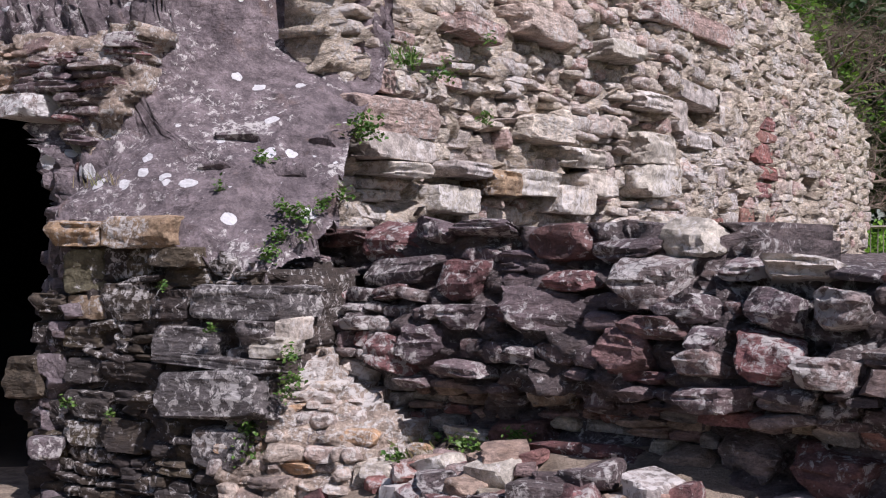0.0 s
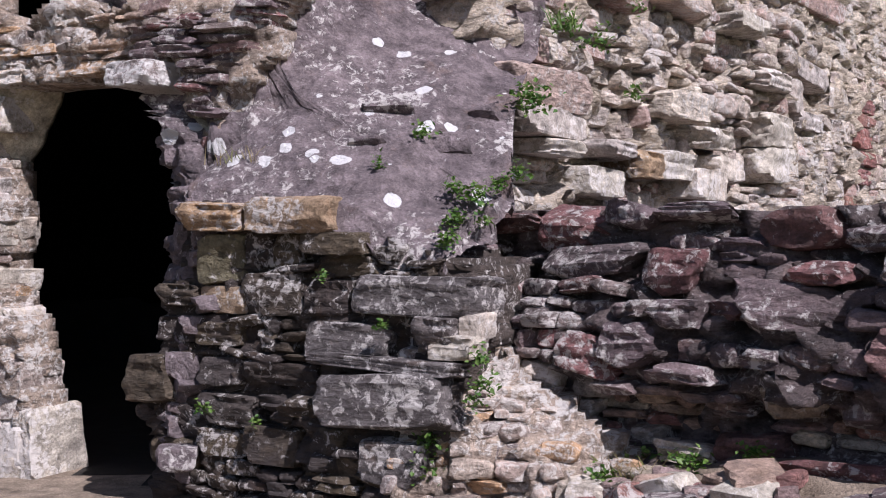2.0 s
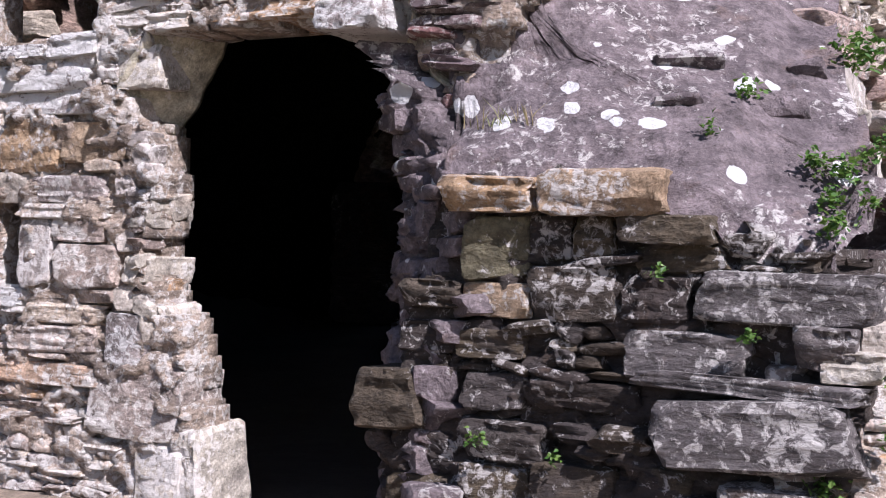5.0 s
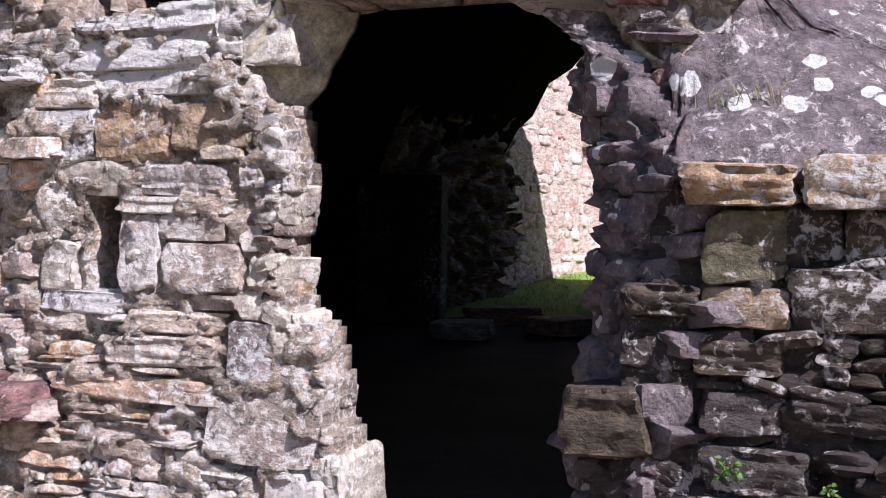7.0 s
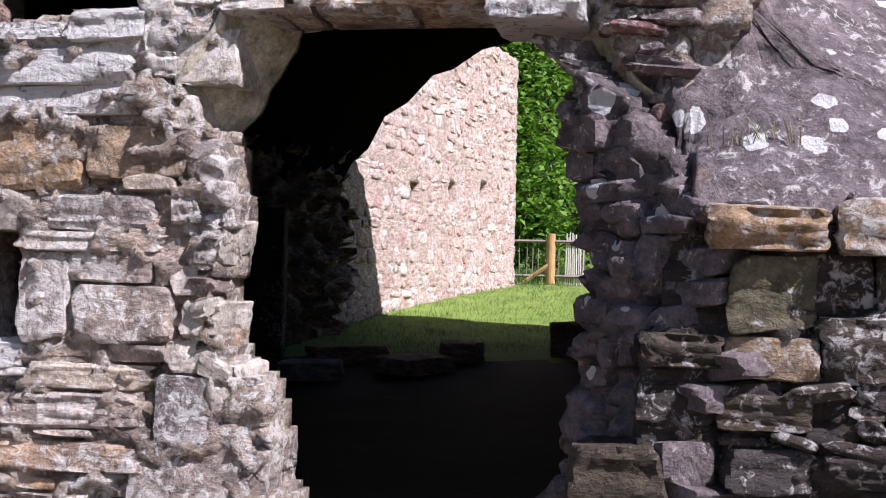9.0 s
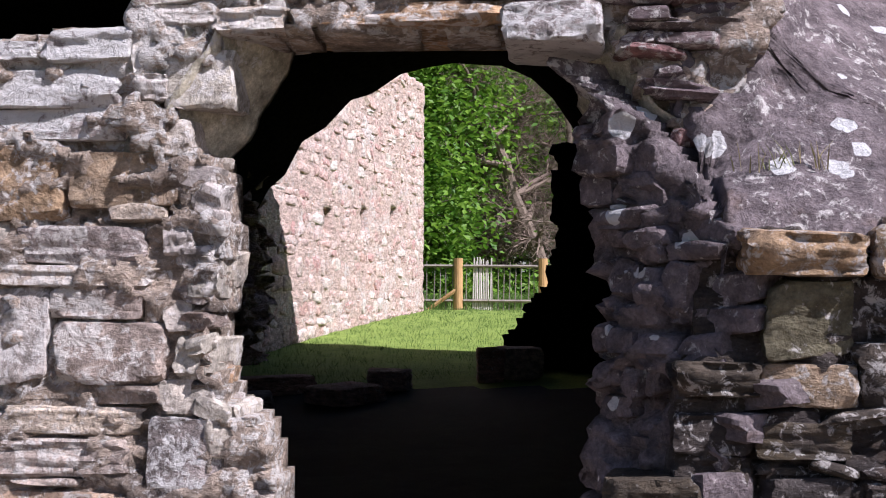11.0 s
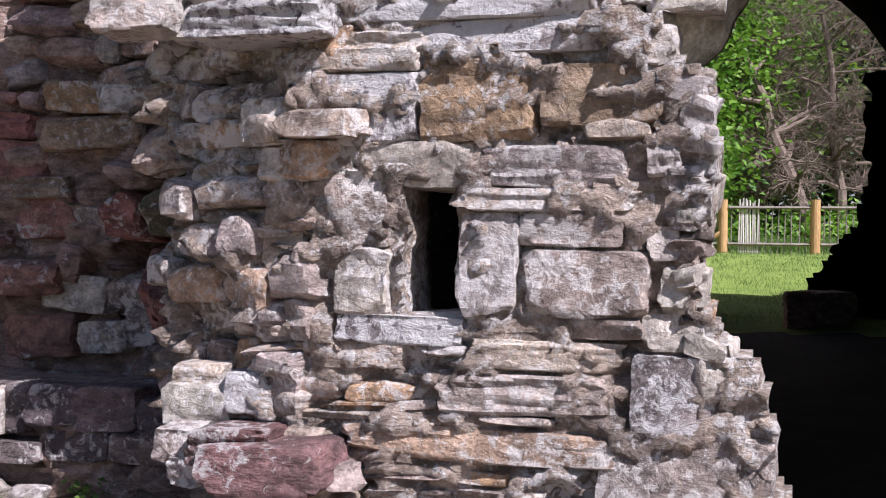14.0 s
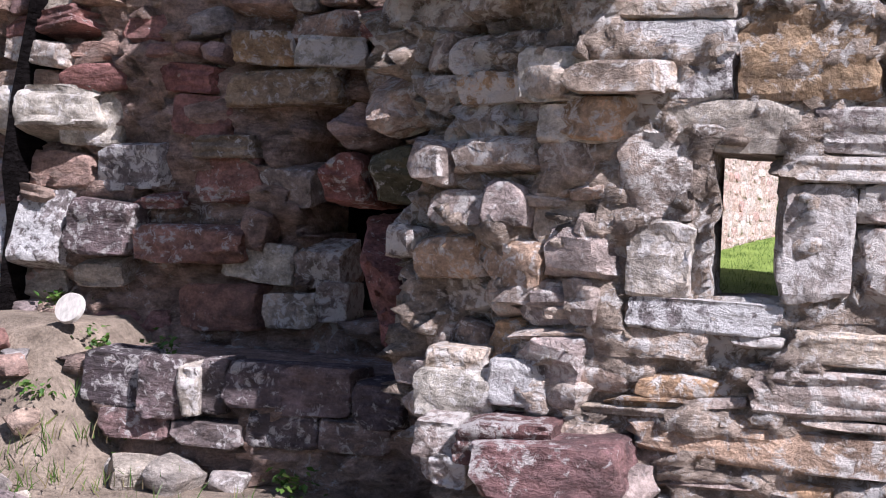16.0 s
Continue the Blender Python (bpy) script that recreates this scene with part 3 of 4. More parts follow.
wall_d = wall_core("wall_tall", FD, -0.3, 13.73, 1.2, 5.0, 0.06, in_d, depth_d, 0.6, M_D_CORE, 0.075, "tall sunlit cream rubble wall with small windows")


# ---- the recess beside the door wall ----
FR = Face(*FA.at(0, -1.3, 0).xy, 0.892, -0.452)


def in_r(u, z):
    if u > -2.7 and 0.78 < z < 1.84:
        lo = float(np.interp(z, [0.75, 1.0, 1.25, 1.4, 1.6, 1.84], [-2.25, -2.1, -2.2, -2.25, -2.2, -2.1]))
        return u < lo
    return True


wall_r = wall_core("wall_recess", FR, -6.0, -1.15, -0.3, 4.2, 0.05, in_r, lambda u, z: 0.1 * fractal(Vector((u * 1.2, 1, z * 1.6))), 0.6, M_R_CORE, 0.05, "shaded red-brown rubble wall of a recess")
q0, q1 = FA.at(-1.8, -0.48, 0), FA.at(-0.68, -0.06, 0)
FS = Face(q0.x, q0.y, q1.x - q0.x, q1.y - q0.y)      # the broken, slanting end of the door wall


def in_s(u, z):
    return u > 0.48 + 0.28 * fractal(Vector((3, 3, z * 2.2))) + 0.2 * smooth((0.9 - z) / 0.3)


def depth_s(u, z):
    return 0.12 * fractal(Vector((u * 2.2, 9, z * 2.6)))


wall_r2 = wall_core("wall_broken_end", FS, 0.0, 1.3, -0.3, 4.2, 0.035, in_s, depth_s, 0.4, M_A_CORE, 0.06, "broken slanting end of the door wall, half in shade")
FP = Face(*FA.at(0, -0.6, 0).xy, 0.892, -0.452)
plinth = wall_core("wall_plinth", FP, -3.0, -1.0, -0.3, 0.64, 0.05, lambda u, z: True, lambda u, z: 0.0, 0.9, M_R_CORE, 0.04, "low plinth of worn red-brown blocks")


# ---- the vaulted room ----
L0, L1, R1, R0 = Vector((-7.4, 10.9, 0)), Vector((-1.4, 19.25, 0)), Vector((3.15, 16.8, 0)), Vector((-1.85, 7.9, 0))


def vault(off, flip, name, mat):
    verts, faces = [], []
    n, m = 40, 36
    for i in range(n + 1):
        a = i / n
        l, r = L0.lerp(L1, a), R0.lerp(R1, a)
        mid, half = (l + r) / 2, (r - l) / 2
        lift = 1.5
        for j in range(m + 1):
            b = j / m
            if b < 0.2:
                p = mid - half * (1 + off / half.length)
                p.z = -0.2 + (lift + 0.2) * b / 0.2
            elif b > 0.8:
                p = mid + half * (1 + off / half.length)
                p.z = -0.2 + (lift + 0.2) * (1 - b) / 0.2
            else:
                g = math.pi * (b - 0.2) / 0.6
                p = mid - half * (1 + off / half.length) * math.cos(g)
                p.z = lift + (3.0 + off) * math.sin(g) - 0.6 * a * math.sin(g) * math.cos(g)
                p.z -= 0.1 * smooth((a - 0.9) / 0.1) * fractal(Vector((b * 40, 2, 1)))
            p += Vector((fractal(p * 2.1), fractal(p * 2.1 + Vector((7, 1, 3))), fractal(p * 2.1 + Vector((1, 9, 5))))) * 0.06
            verts.append(p)
    for i in range(n):
        for j in range(m):
            a = i * (m + 1) + j
            q = [a, a + 1, a + m + 2, a + m + 1]
            faces.append(q if flip else q[::-1])
    return tagged(mesh_object(name, verts, faces, mat), label="rubble barrel vault of a dark room", category="ceiling", kind="structure")


# inner face, painted near black with the shade of the room
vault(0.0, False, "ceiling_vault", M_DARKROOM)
# outer shell, out of view, added to keep light out of the room
vault(0.5, True, "ceiling_vault_top", M_A_CORE)


# ---- the pink wall behind ----
def in_e(u, z):
    for hu, hz in ((-0.03, 2.6), (1.85, 2.74), (3.73, 2.92)):
        if abs(u - hu) < 0.19 and abs(z - hz) < 0.2:
            return False
    left = -3.5 + 0.3 * fractal(Vector((2, 0, z * 1.6)))
    return u > left and u < 5.95 + 0.05 * fractal(Vector((0, 0, z * 3)))


wall_e = wall_core("wall_pink", FE, -4.2, 6.1, 0.2, 5.9, 0.07, in_e, lambda u, z: 0.0, 0.9, M_E_CORE, 0.012, "sunlit pink and cream rubble wall", 1.5)

# ---- inside the room ----
stub = wall_core("wall_stub", Face(-3.9, 16.6, 0.96, -0.2), 0.0, 1.55, 0.1, 2.05, 0.08, lambda u, z: True, lambda u, z: 0.0, 0.7, M_B_CORE, 0.03, "low grey cross wall in the dark room")
jag = wall_core("wall_jag", FE, -6.2, -2.2, 0.2, 4.2, 0.08, lambda u, z: z < 4.0 and u < -3.15 + 0.45 * fractal(Vector((2, 0, z * 1.9))),
                lambda u, z: 0.25 + 0.16 * fractal(Vector((u * 1.5, 2, z * 2.5))), 0.6, M_R_CORE, 0.08, "broken inner facing of the vaulted room")
FK = Face(1.62, 17.3, 0.8, -0.6)
# this jamb takes the same colour, so its shaded silhouette is painted too
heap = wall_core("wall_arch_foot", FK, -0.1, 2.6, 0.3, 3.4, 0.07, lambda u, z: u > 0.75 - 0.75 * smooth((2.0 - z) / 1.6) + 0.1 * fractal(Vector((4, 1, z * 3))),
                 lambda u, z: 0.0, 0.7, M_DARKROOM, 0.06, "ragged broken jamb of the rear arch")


def loose_block(x, y, w, d, h, turn, mat, label):
    me = bpy.data.meshes.new("fallen_block")
    BLOCKS[int(abs(x * 10)) % 12].to_mesh(me)
    me.materials.append(mat)
    ob = new("fallen_block", me)
    ob.matrix_world = Matrix.Translation((x, y, ground_z(x, y) + h * 0.42)) @ Matrix.Rotation(radians(turn), 4, "Z") @ Matrix.Diagonal((w, d, h, 1))
    return tagged(ob, label=label, category="stone", group="fallen blocks on the floor")


loose_block(1.1, 16.3, 0.36, 0.36, 0.45, -20, M_R, "dark fallen stone block on the grass")
loose_block(1.55, 16.5, 0.6, 0.45, 0.42, 12, M_R, "dark fallen stone block by the rear arch")
loose_block(-0.26, 16.12, 0.5, 0.4, 0.24, -25, M_R, "dark fallen stone block on the grass")
loose_block(-1.6, 16.2, 0.9, 0.5, 0.22, 10, M_R, "flat fallen stone slab in the dark room")
loose_block(-1.0, 15.4, 0.8, 0.6, 0.2, 30, M_R, "flat fallen stone slab in the dark room")
loose_block(-2.2, 15.2, 0.7, 0.5, 0.2, -10, M_R, "flat fallen stone slab in the dark room")


# ---- the fence and its gate ----
def stick(bm, a, b, r0, r1, sides=6):
    a, b = Vector(a), Vector(b)
    q = (b - a).to_track_quat("Z", "Y")
    rings = []
    for p, r in ((a, r0), (b, r1)):
        rings.append([bm.verts.new(p + q @ Vector((r * math.cos(2 * math.pi * k / sides), r * math.sin(2 * math.pi * k / sides), 0))) for k in range(sides)])
    for k in range(sides):
        bm.faces.new([rings[0][k], rings[0][(k + 1) % sides], rings[1][(k + 1) % sides], rings[1][k]])
    bm.faces.new(rings[1])
    bm.faces.new(rings[0][::-1])


def empty(name, label, category, group=""):
    return tagged(new(name), label=label, category=category, group=group)


FF = Face(5.29, 27.7, 0.905, -0.425)
rng = random.Random(5)


def fence_run(u0, u1, label, gate=False):
    ob = empty("gate" if gate else "fence", label, "gate" if gate else "fence")
    for z in (0.2, 1.0):
        bm = bmesh.new()
        stick(bm, FF.at(u0, 0.03, 1.0 + z), FF.at(u1, 0.03, 1.0 + z), 0.035, 0.035, 4)
        part("rail", bm, M_RAIL, ob)
    u = u0 + 0.06
    while u < u1:
        pale = gate and 0.12 < u - u0 < 0.62
        bm = bmesh.new()
        lean = rng.uniform(-0.03, 0.03)
        r = 0.022 if pale else 0.014
        stick(bm, FF.at(u, -0.02, 0.98), FF.at(u + lean, -0.02, 2.06 + rng.uniform(-0.05, 0.06) + 0.1 * pale), r, r * 0.8, 5)
        part("paling", bm, M_PALE_SLAT if pale else M_RAIL, ob, "silvered split paling" if pale else "")
        u += 0.05 if pale else rng.uniform(0.12, 0.17)
    return ob


for u in (0.0, 1.95):
    bm = bmesh.new()
    stick(bm, FF.at(u, 0, 0.9), FF.at(u, 0, 2.18), 0.11, 0.105, 14)
    ob = part("gate_post", bm, M_POST, None)
    tagged(ob, label="round orange-brown timber gate post in the grass", category="post", group="gate posts")
bm = bmesh.new()
stick(bm, FF.at(-0.75, 0.05, 0.95), FF.at(-0.05, 0.05, 1.45), 0.05, 0.05, 6)
tagged(part("brace", bm, M_POST, None), label="slanting brown timber brace against the post", category="post")
fence_run(0.12, 1.84, "wooden gate of thin palings between round posts", True)
fence_run(-4.5, -0.12, "thin grey paling fence at the lawn's edge")
fence_run(2.07, 8.0, "thin grey paling fence under the trees")


# ---- trees ----
def limb(bm, rng, p, d, length, r, depth, twigs):
    n = 5
    for i in range(n):
        d = (d + Vector((rng.gauss(0, 0.16), rng.gauss(0, 0.16), rng.gauss(0, 0.13)))).normalized()
        q = p + d * length / n
        r2 = r * (0.9 if depth else 0.8)
        stick(bm, p, q, r, r2, 6 if r > 0.03 else 4)
        p, r = q, r2
        if depth and (i > 0 or depth < 3):
            for _ in range(2 if depth < 3 else 1):
                e = (d * 0.5 + Vector((rng.gauss(0, 0.7), rng.gauss(0, 0.7), rng.gauss(0.1, 0.5)))).normalized()
                limb(bm, rng, p, e, length * rng.uniform(0.45, 0.7), r * 0.55, depth - 1, twigs)
    twigs.append(p)


def leaves(points, rng, count, spread, size, squash=0.8):
    verts, faces = [], []
    for p in points:
        for _ in range(count):
            c = p + Vector((rng.gauss(0, spread), rng.gauss(0, spread), rng.gauss(0, spread * squash)))
            s = size * rng.uniform(0.6, 1.3)
            m = Euler((rng.uniform(-0.9, 0.9), rng.uniform(-0.9, 0.9), rng.uniform(0, 6.3))).to_matrix()
            n0 = len(verts)
            for x, y, z in ((-0.5, 0, 0), (-0.1, 0.36, 0.1), (0.6, 0, 0), (-0.1, -0.36, 0.1)):
                verts.append(c + m @ Vector((x * s, y * s, z * s)))
            faces.append([n0, n0 + 1, n0 + 2, n0 + 3])
    return verts, faces


def tree(x, y, h, seed, leaf=None, count=40, size=0.28, label="", lean=(0, 0), low=0.25, bark=None, r=0.22, spread=0.5, depth=2):
    rng = random.Random(seed)
    z0 = ground_z(x, y) - 0.1
    ob = empty("tree", label, "tree", "trees behind the fence")
    ob.location = (x, y, z0)
    bm, bough = bmesh.new(), bmesh.new()
    tips, p, rad = [], Vector((0, 0, 0)), r
    n = 8
    for i in range(n):
        q = p + Vector((lean[0] + rng.gauss(0, 0.1), lean[1] + rng.gauss(0, 0.1), h / n * 0.85))
        stick(bm, p, q, rad, rad * 0.88, 9)
        p, rad = q, rad * 0.88
        if i / n >= low:
            for _ in range(3):
                a = rng.uniform(0, 6.3)
                limb(bough, rng, p, Vector((math.cos(a), math.sin(a), rng.uniform(-0.1, 0.6))).normalized(), h * rng.uniform(0.18, 0.32), rad * 0.5, depth, tips)
    part("trunk", bm, bark or M_BARK, ob)
    tagged(part("branchwork", bough, bark or M_BARK, ob), kind="stuff")
    if leaf:
        v, f = leaves(tips, rng, count, spread, size)
        mesh_object("crown", v, f, leaf, ob, smooth=False)
    return ob


for i, (x, y, h) in enumerate(((5.4, 36, 9), (7.0, 38.5, 11), (8.6, 41, 12), (3.4, 38, 11), (11.2, 43, 12))):
    tree(x, y, h, 20 + i, M_LEAF, 26, 0.22, "broad tree in fresh green spring leaf", low=0.12)
for i, (x, y, h) in enumerate(((11.5, 46, 13), (14.5, 45, 13), (17.5, 44, 13), (6.5, 47, 13), (20.5, 42, 12))):
    tree(x, y, h, 40 + i, M_LEAF_DARK, 22, 0.34, "dark evergreen tree in the shade", low=0.05)
tree(11.6, 35.0, 8.0, 61, None, label="leafless grey tree with a crooked leaning trunk", lean=(-0.35, 0.0), low=0.1, r=0.3, bark=M_TWIG, depth=3)
tree(13.2, 36.5, 8.5, 62, None, label="leafless brown tree with tangled branches", lean=(-0.1, 0.0), low=0.1, bark=M_TWIG, depth=3)
tree(9.9, 37.5, 8.0, 63, None, label="leafless brown tree with tangled branches", lean=(0.1, 0.0), low=0.1, bark=M_TWIG, depth=3)


def undergrowth():
    rng = random.Random(8)
    pts = [Vector((x, y, ground_z(x, y) + rng.uniform(0, 0.9))) for x, y in ((rng.uniform(0, 26), rng.uniform(33, 37)) for _ in range(420))]
    v, f = leaves(pts, rng, 14, 0.35, 0.2)
    tagged(mesh_object("undergrowth", v, f, M_LEAF, None, False), label="green undergrowth along the wood's edge", category="undergrowth", kind="stuff")
    pts = [Vector((x, y, ground_z(x, y) + rng.uniform(0, 7))) for x, y in ((rng.uniform(-4, 34), rng.uniform(48, 52)) for _ in range(700))]
    v, f = leaves(pts, rng, 18, 0.9, 0.5)
    tagged(mesh_object("far_wood", v, f, M_LEAF_DARK, None, False), label="dense dark wood behind the trees", category="wood", kind="stuff")


undergrowth()


def blades(name, spots, height, mat, rng, count, label, spread=0.08):
    verts, faces = [], []
    for p in spots:
        for _ in range(count):
            c = Vector(p) + Vector((rng.gauss(0, spread), rng.gauss(0, spread), 0))
            h = height * rng.uniform(0.5, 1.3)
            a = rng.uniform(0, 6.3)
            side = Vector((math.cos(a), math.sin(a), 0)) * height * 0.03
            tip = Vector((rng.gauss(0, 0.3), rng.gauss(0, 0.3), 1)) * h
            n0 = len(verts)
            verts.extend([c - side, c + side, c + tip * 0.55 + side * 0.8, c + tip + Vector((tip.x, tip.y, 0)) * 0.4, c + tip * 0.55 - side * 0.8])
            faces.append([n0, n0 + 1, n0 + 2, n0 + 3, n0 + 4])
    return tagged(mesh_object(name, verts, faces, mat, None, False), label=label, category="grass", kind="stuff")


rng = random.Random(9)
lawn = [(x, y, ground_z(x, y)) for x, y in ((rng.uniform(-1.5, 8), rng.uniform(16.5, 28)) for _ in range(2600))]
blades("lawn_grass", lawn, 0.07, M_BLADES, rng, 9, "short sunlit lawn grass with daisies", 0.1)
far = [(x, y, ground_z(x, y)) for x, y in ((rng.uniform(0, 18), rng.uniform(27.5, 34)) for _ in range(1500))]
blades("rough_grass", far, 0.3, M_BLADES, rng, 8, "long rough grass beyond the fence", 0.15)


# ---- plants on the ruin ----
def plant(p, size, count, seed, mat=None, name="wall_plant", label="small green leafy plant rooted in the masonry", droop=0.8):
    rng = random.Random(seed)
    ob = new(name)
    ob.location = p
    v, f = leaves([Vector((0, 0, 0))], rng, count, size * 0.4, 0.02 + size * 0.1, droop)
    tagged(mesh_object("leaves", v, f, mat or M_HERB, ob, False), kind="stuff")
    return tagged(ob, label=label, category="plant", group="plants on the ruin")


def on_slope(u, v, up=0.03):
    return FB.at(u, -v, slope_z(u, v) + up)


for i, (u, v, s, c) in enumerate(((1.49, 1.04, 0.14, 190), (1.12, 0.50, 0.08, 70), (1.52, 0.32, 0.09, 110), (1.42, 0.31, 0.07, 80), (1.51, 0.16, 0.07, 90), (1.54, 0.04, 0.08, 100), (1.65, 0.54, 0.08, 60), (1.60, 0.43, 0.07, 60), (1.63, 0.20, 0.06, 50), (1.04, 0.22, 0.05, 30))):
    plant(on_slope(u, v, 0.05), s, c, 100 + i)
for i, (u, z, s, c) in enumerate(((0.25, 2.74, 0.14, 60), (0.68, 2.72, 0.13, 70), (1.2, 2.45, 0.1, 60), (1.27, 3.03, 0.1, 50))):
    plant(FD.at(u, 0.15, z), s, c, 120 + i)
for i, (u, z, s, c) in enumerate(((0.23, 0.62, 0.05, 50), (0.55, 0.58, 0.04, 30), (1.28, 1.08, 0.04, 40), (0.95, 1.30, 0.04, 30), (1.55, 0.58, 0.09, 110), (1.51, 0.43, 0.1, 120), (1.79, 0.96, 0.07, 60), (1.81, 0.85, 0.08, 70), (1.77, 0.77, 0.06, 50))):
    plant(FB.at(u, 0.14, z), s, c, 140 + i)
for i, (x, y, s, c) in enumerate(((-0.24, 5.7, 0.1, 90), (0.12, 5.6, 0.1, 80), (0.36, 5.45, 0.08, 80), (-0.02, 5.85, 0.12, 60), (-7.1, 10.9, 0.14, 60), (-6.27, 9.95, 0.16, 90), (-5.95, 9.5, 0.16, 70), (-6.66, 10.1, 0.14, 60), (-7.05, 9.9, 0.12, 50))):
    plant((x, y, ground_z(x, y) + 0.06), s, c, 160 + i, label="low green weed in the earth by the wall foot", name="weed", droop=0.5)
for i, (u, z) in enumerate(((-2.95, 0.7), (-2.6, 0.7), (-3.1, 0.68))):
    plant(FP.at(u, -0.2, z), 0.09, 50, 180 + i)
rng = random.Random(10)
blades("grass_tuft", [(-0.1, 5.8, 0.38), (-0.05, 5.75, 0.37), (0.3, 5.5, 0.37)], 0.14, M_DRY, rng, 60, "dry yellow grass tuft at the wall foot", 0.05)
bank = []
for _ in range(70):
    p = FP.at(rng.uniform(-4.2, -1.2), rng.uniform(0.0, 1.0), 0)
    bank.append((p.x, p.y, ground_z(p.x, p.y)))
blades("bank_grass", bank, 0.09, M_BLADES, rng, 12, "sparse green grass on the earth bank", 0.05)
blades("bank_straw", bank[::2], 0.08, M_DRY, rng, 12, "dry straw litter on the earth bank", 0.08)
blades("dry_stalks", [tuple(FB.at(0.1 + 0.05 * k, -0.12, slope_z(0.1 + 0.05 * k, 0.12))) for k in range(5)], 0.09, M_DRY, rng, 5, "dry grass stalks on the capstone", 0.03)
blades("wall_grass", [tuple(FD.at(0.2, 0.15, 2.72)), tuple(FD.at(0.26, 0.15, 2.7))], 0.14, M_BLADES, rng, 18, "thin grass tuft on the broken wall", 0.04)

bm = bmesh.new()
bmesh.ops.create_cone(bm, cap_ends=True, segments=24, radius1=0.075, radius2=0.07, depth=0.02)
disc = part("marker_disc", bm, M_PALE_SLAT, None)
dp = FA.at(-3.05, -0.72, 0)
disc.matrix_world = Matrix.Translation((dp.x, dp.y, ground_z(dp.x, dp.y) + 0.09)) @ Matrix.Rotation(FA.turn, 4, "Z") @ Matrix.Rotation(radians(65), 4, "X")
tagged(disc, label="small round white marker disc on the earth bank", category="marker")

# ---- stones that stand out ----
FQ = Face(*FA.at(0, -0.45, 0).xy, 0.892, -0.452)
key(wall_a, FA, -0.30, 1.84, 0.40, 0.26, M_LICHEN, 0.05, 0.25)
key(wall_a, FA, 0.12, 1.87, 0.43, 0.30, M_TAN, 0.05, 0.25)
key(wall_a, FA, 0.54, 1.87, 0.42, 0.22, M_TAN, 0.05, 0.25)
key(wall_a, FA, -0.11, 1.63, 0.43, 0.16, M_PALE, 0.03, 0.25)
key(wall_a, FA, 0.36, 1.51, 0.66, 0.08, M_A, 0.06, 0.25)
key(wall_a, FA, 0.15, 1.29, 0.23, 0.36, M_PALE, 0.05, 0.25)
key(wall_a, FA, 0.45, 1.41, 0.36, 0.13, M_A, 0.04, 0.25)
key(wall_a, FA, 0.50, 1.22, 0.44, 0.23, M_A, 0.07, 0.25)
key(wall_a, FA, -0.32, 1.21, 0.22, 0.24, M_PALE, 0.03, 0.25)
key(wall_a, FA, -0.68, 2.15, 0.54, 0.13, M_LICHEN, 0.16, 0.35)
key(wall_a, FA, 0.04, 2.22, 1.00, 0.15, M_LICHEN, 0.05, 0.25)
key(wall_a, FA, 0.79, 0.85, 0.28, 0.29, M_LICHEN, 0.08, 0.25)
key(wall_a, FA, 0.93, 0.90, 0.13, 0.29, M_PALE, 0.0, 0.35)
key(wall_a, FA, -0.18, 1.04, 0.48, 0.11, M_LICHEN, 0.06, 0.25)
key(wall_a, FA, 0.35, 0.97, 0.57, 0.10, M_A, 0.05, 0.25)
key(wall_a, FA, 0.30, 0.83, 0.64, 0.14, M_A, 0.06, 0.25)
key(wall_a, FA, 0.13, 0.65, 1.04, 0.12, M_A, 0.07, 0.25)
key(wall_a, FA, -0.99, 0.73, 0.28, 0.16, M_PALE, 0.04, 0.25)
key(wall_a, FA, -0.77, 0.79, 0.21, 0.15, M_LICHEN, 0.06, 0.25)
key(wall_a, FA, -0.81, 0.57, 0.45, 0.15, M_RED_DARK, 0.1, 0.25)
key(wall_a, FA, -1.32, 2.25, 0.35, 0.17, M_A, -0.1, 0.25)
key(wall_a, FA, -0.66, 1.80, 0.29, 0.17, M_PALE, 0.02, 0.25)
key(wall_a, FA, -0.29, 0.99, 0.27, 0.19, M_A, 0.03, 0.25)
key(wall_a, FA, -0.34, 1.48, 0.26, 0.31, M_A, 0.0, 0.25)
key(wall_a, FA, -0.58, 1.64, 0.30, 0.13, M_PALE, 0.04, 0.25)
key(wall_a, FA, -0.29, 2.04, 0.40, 0.14, M_A, 0.03, 0.25)
key(wall_a, FA, 0.23, 2.08, 0.62, 0.13, M_LICHEN, 0.04, 0.25)
key(wall_a, FA, 0.68, 2.03, 0.24, 0.14, M_PALE, 0.03, 0.25)
key(wall_a, FA, 0.85, 1.50, 0.13, 0.16, M_PALE, 0.0, 0.4)
key(wall_a, FA, 0.38, 1.62, 0.50, 0.15, M_A, 0.04, 0.25)
key(wall_a, FA, 0.76, 1.66, 0.12, 0.15, M_PALE, 0.0, 0.3)
key(wall_a, FA, 0.76, 1.36, 0.11, 0.12, M_PALE, 0.0, 0.3)
key(wall_a, FA, 0.82, 1.21, 0.17, 0.15, M_PALE, -0.02, 0.4)
key(wall_a, FA, 0.79, 1.06, 0.21, 0.13, M_PALE, 0.02, 0.4)
key(wall_a, FA, 0.83, 0.53, 0.59, 0.40, M_A, 0.1, 0.42)
key(wall_a, FA, 1.01, 0.14, 0.30, 0.42, M_PALE, 0.1, 0.42)
key(wall_a, FA, 1.16, 0.18, 0.16, 0.48, M_PALE, 0.06, 0.45)
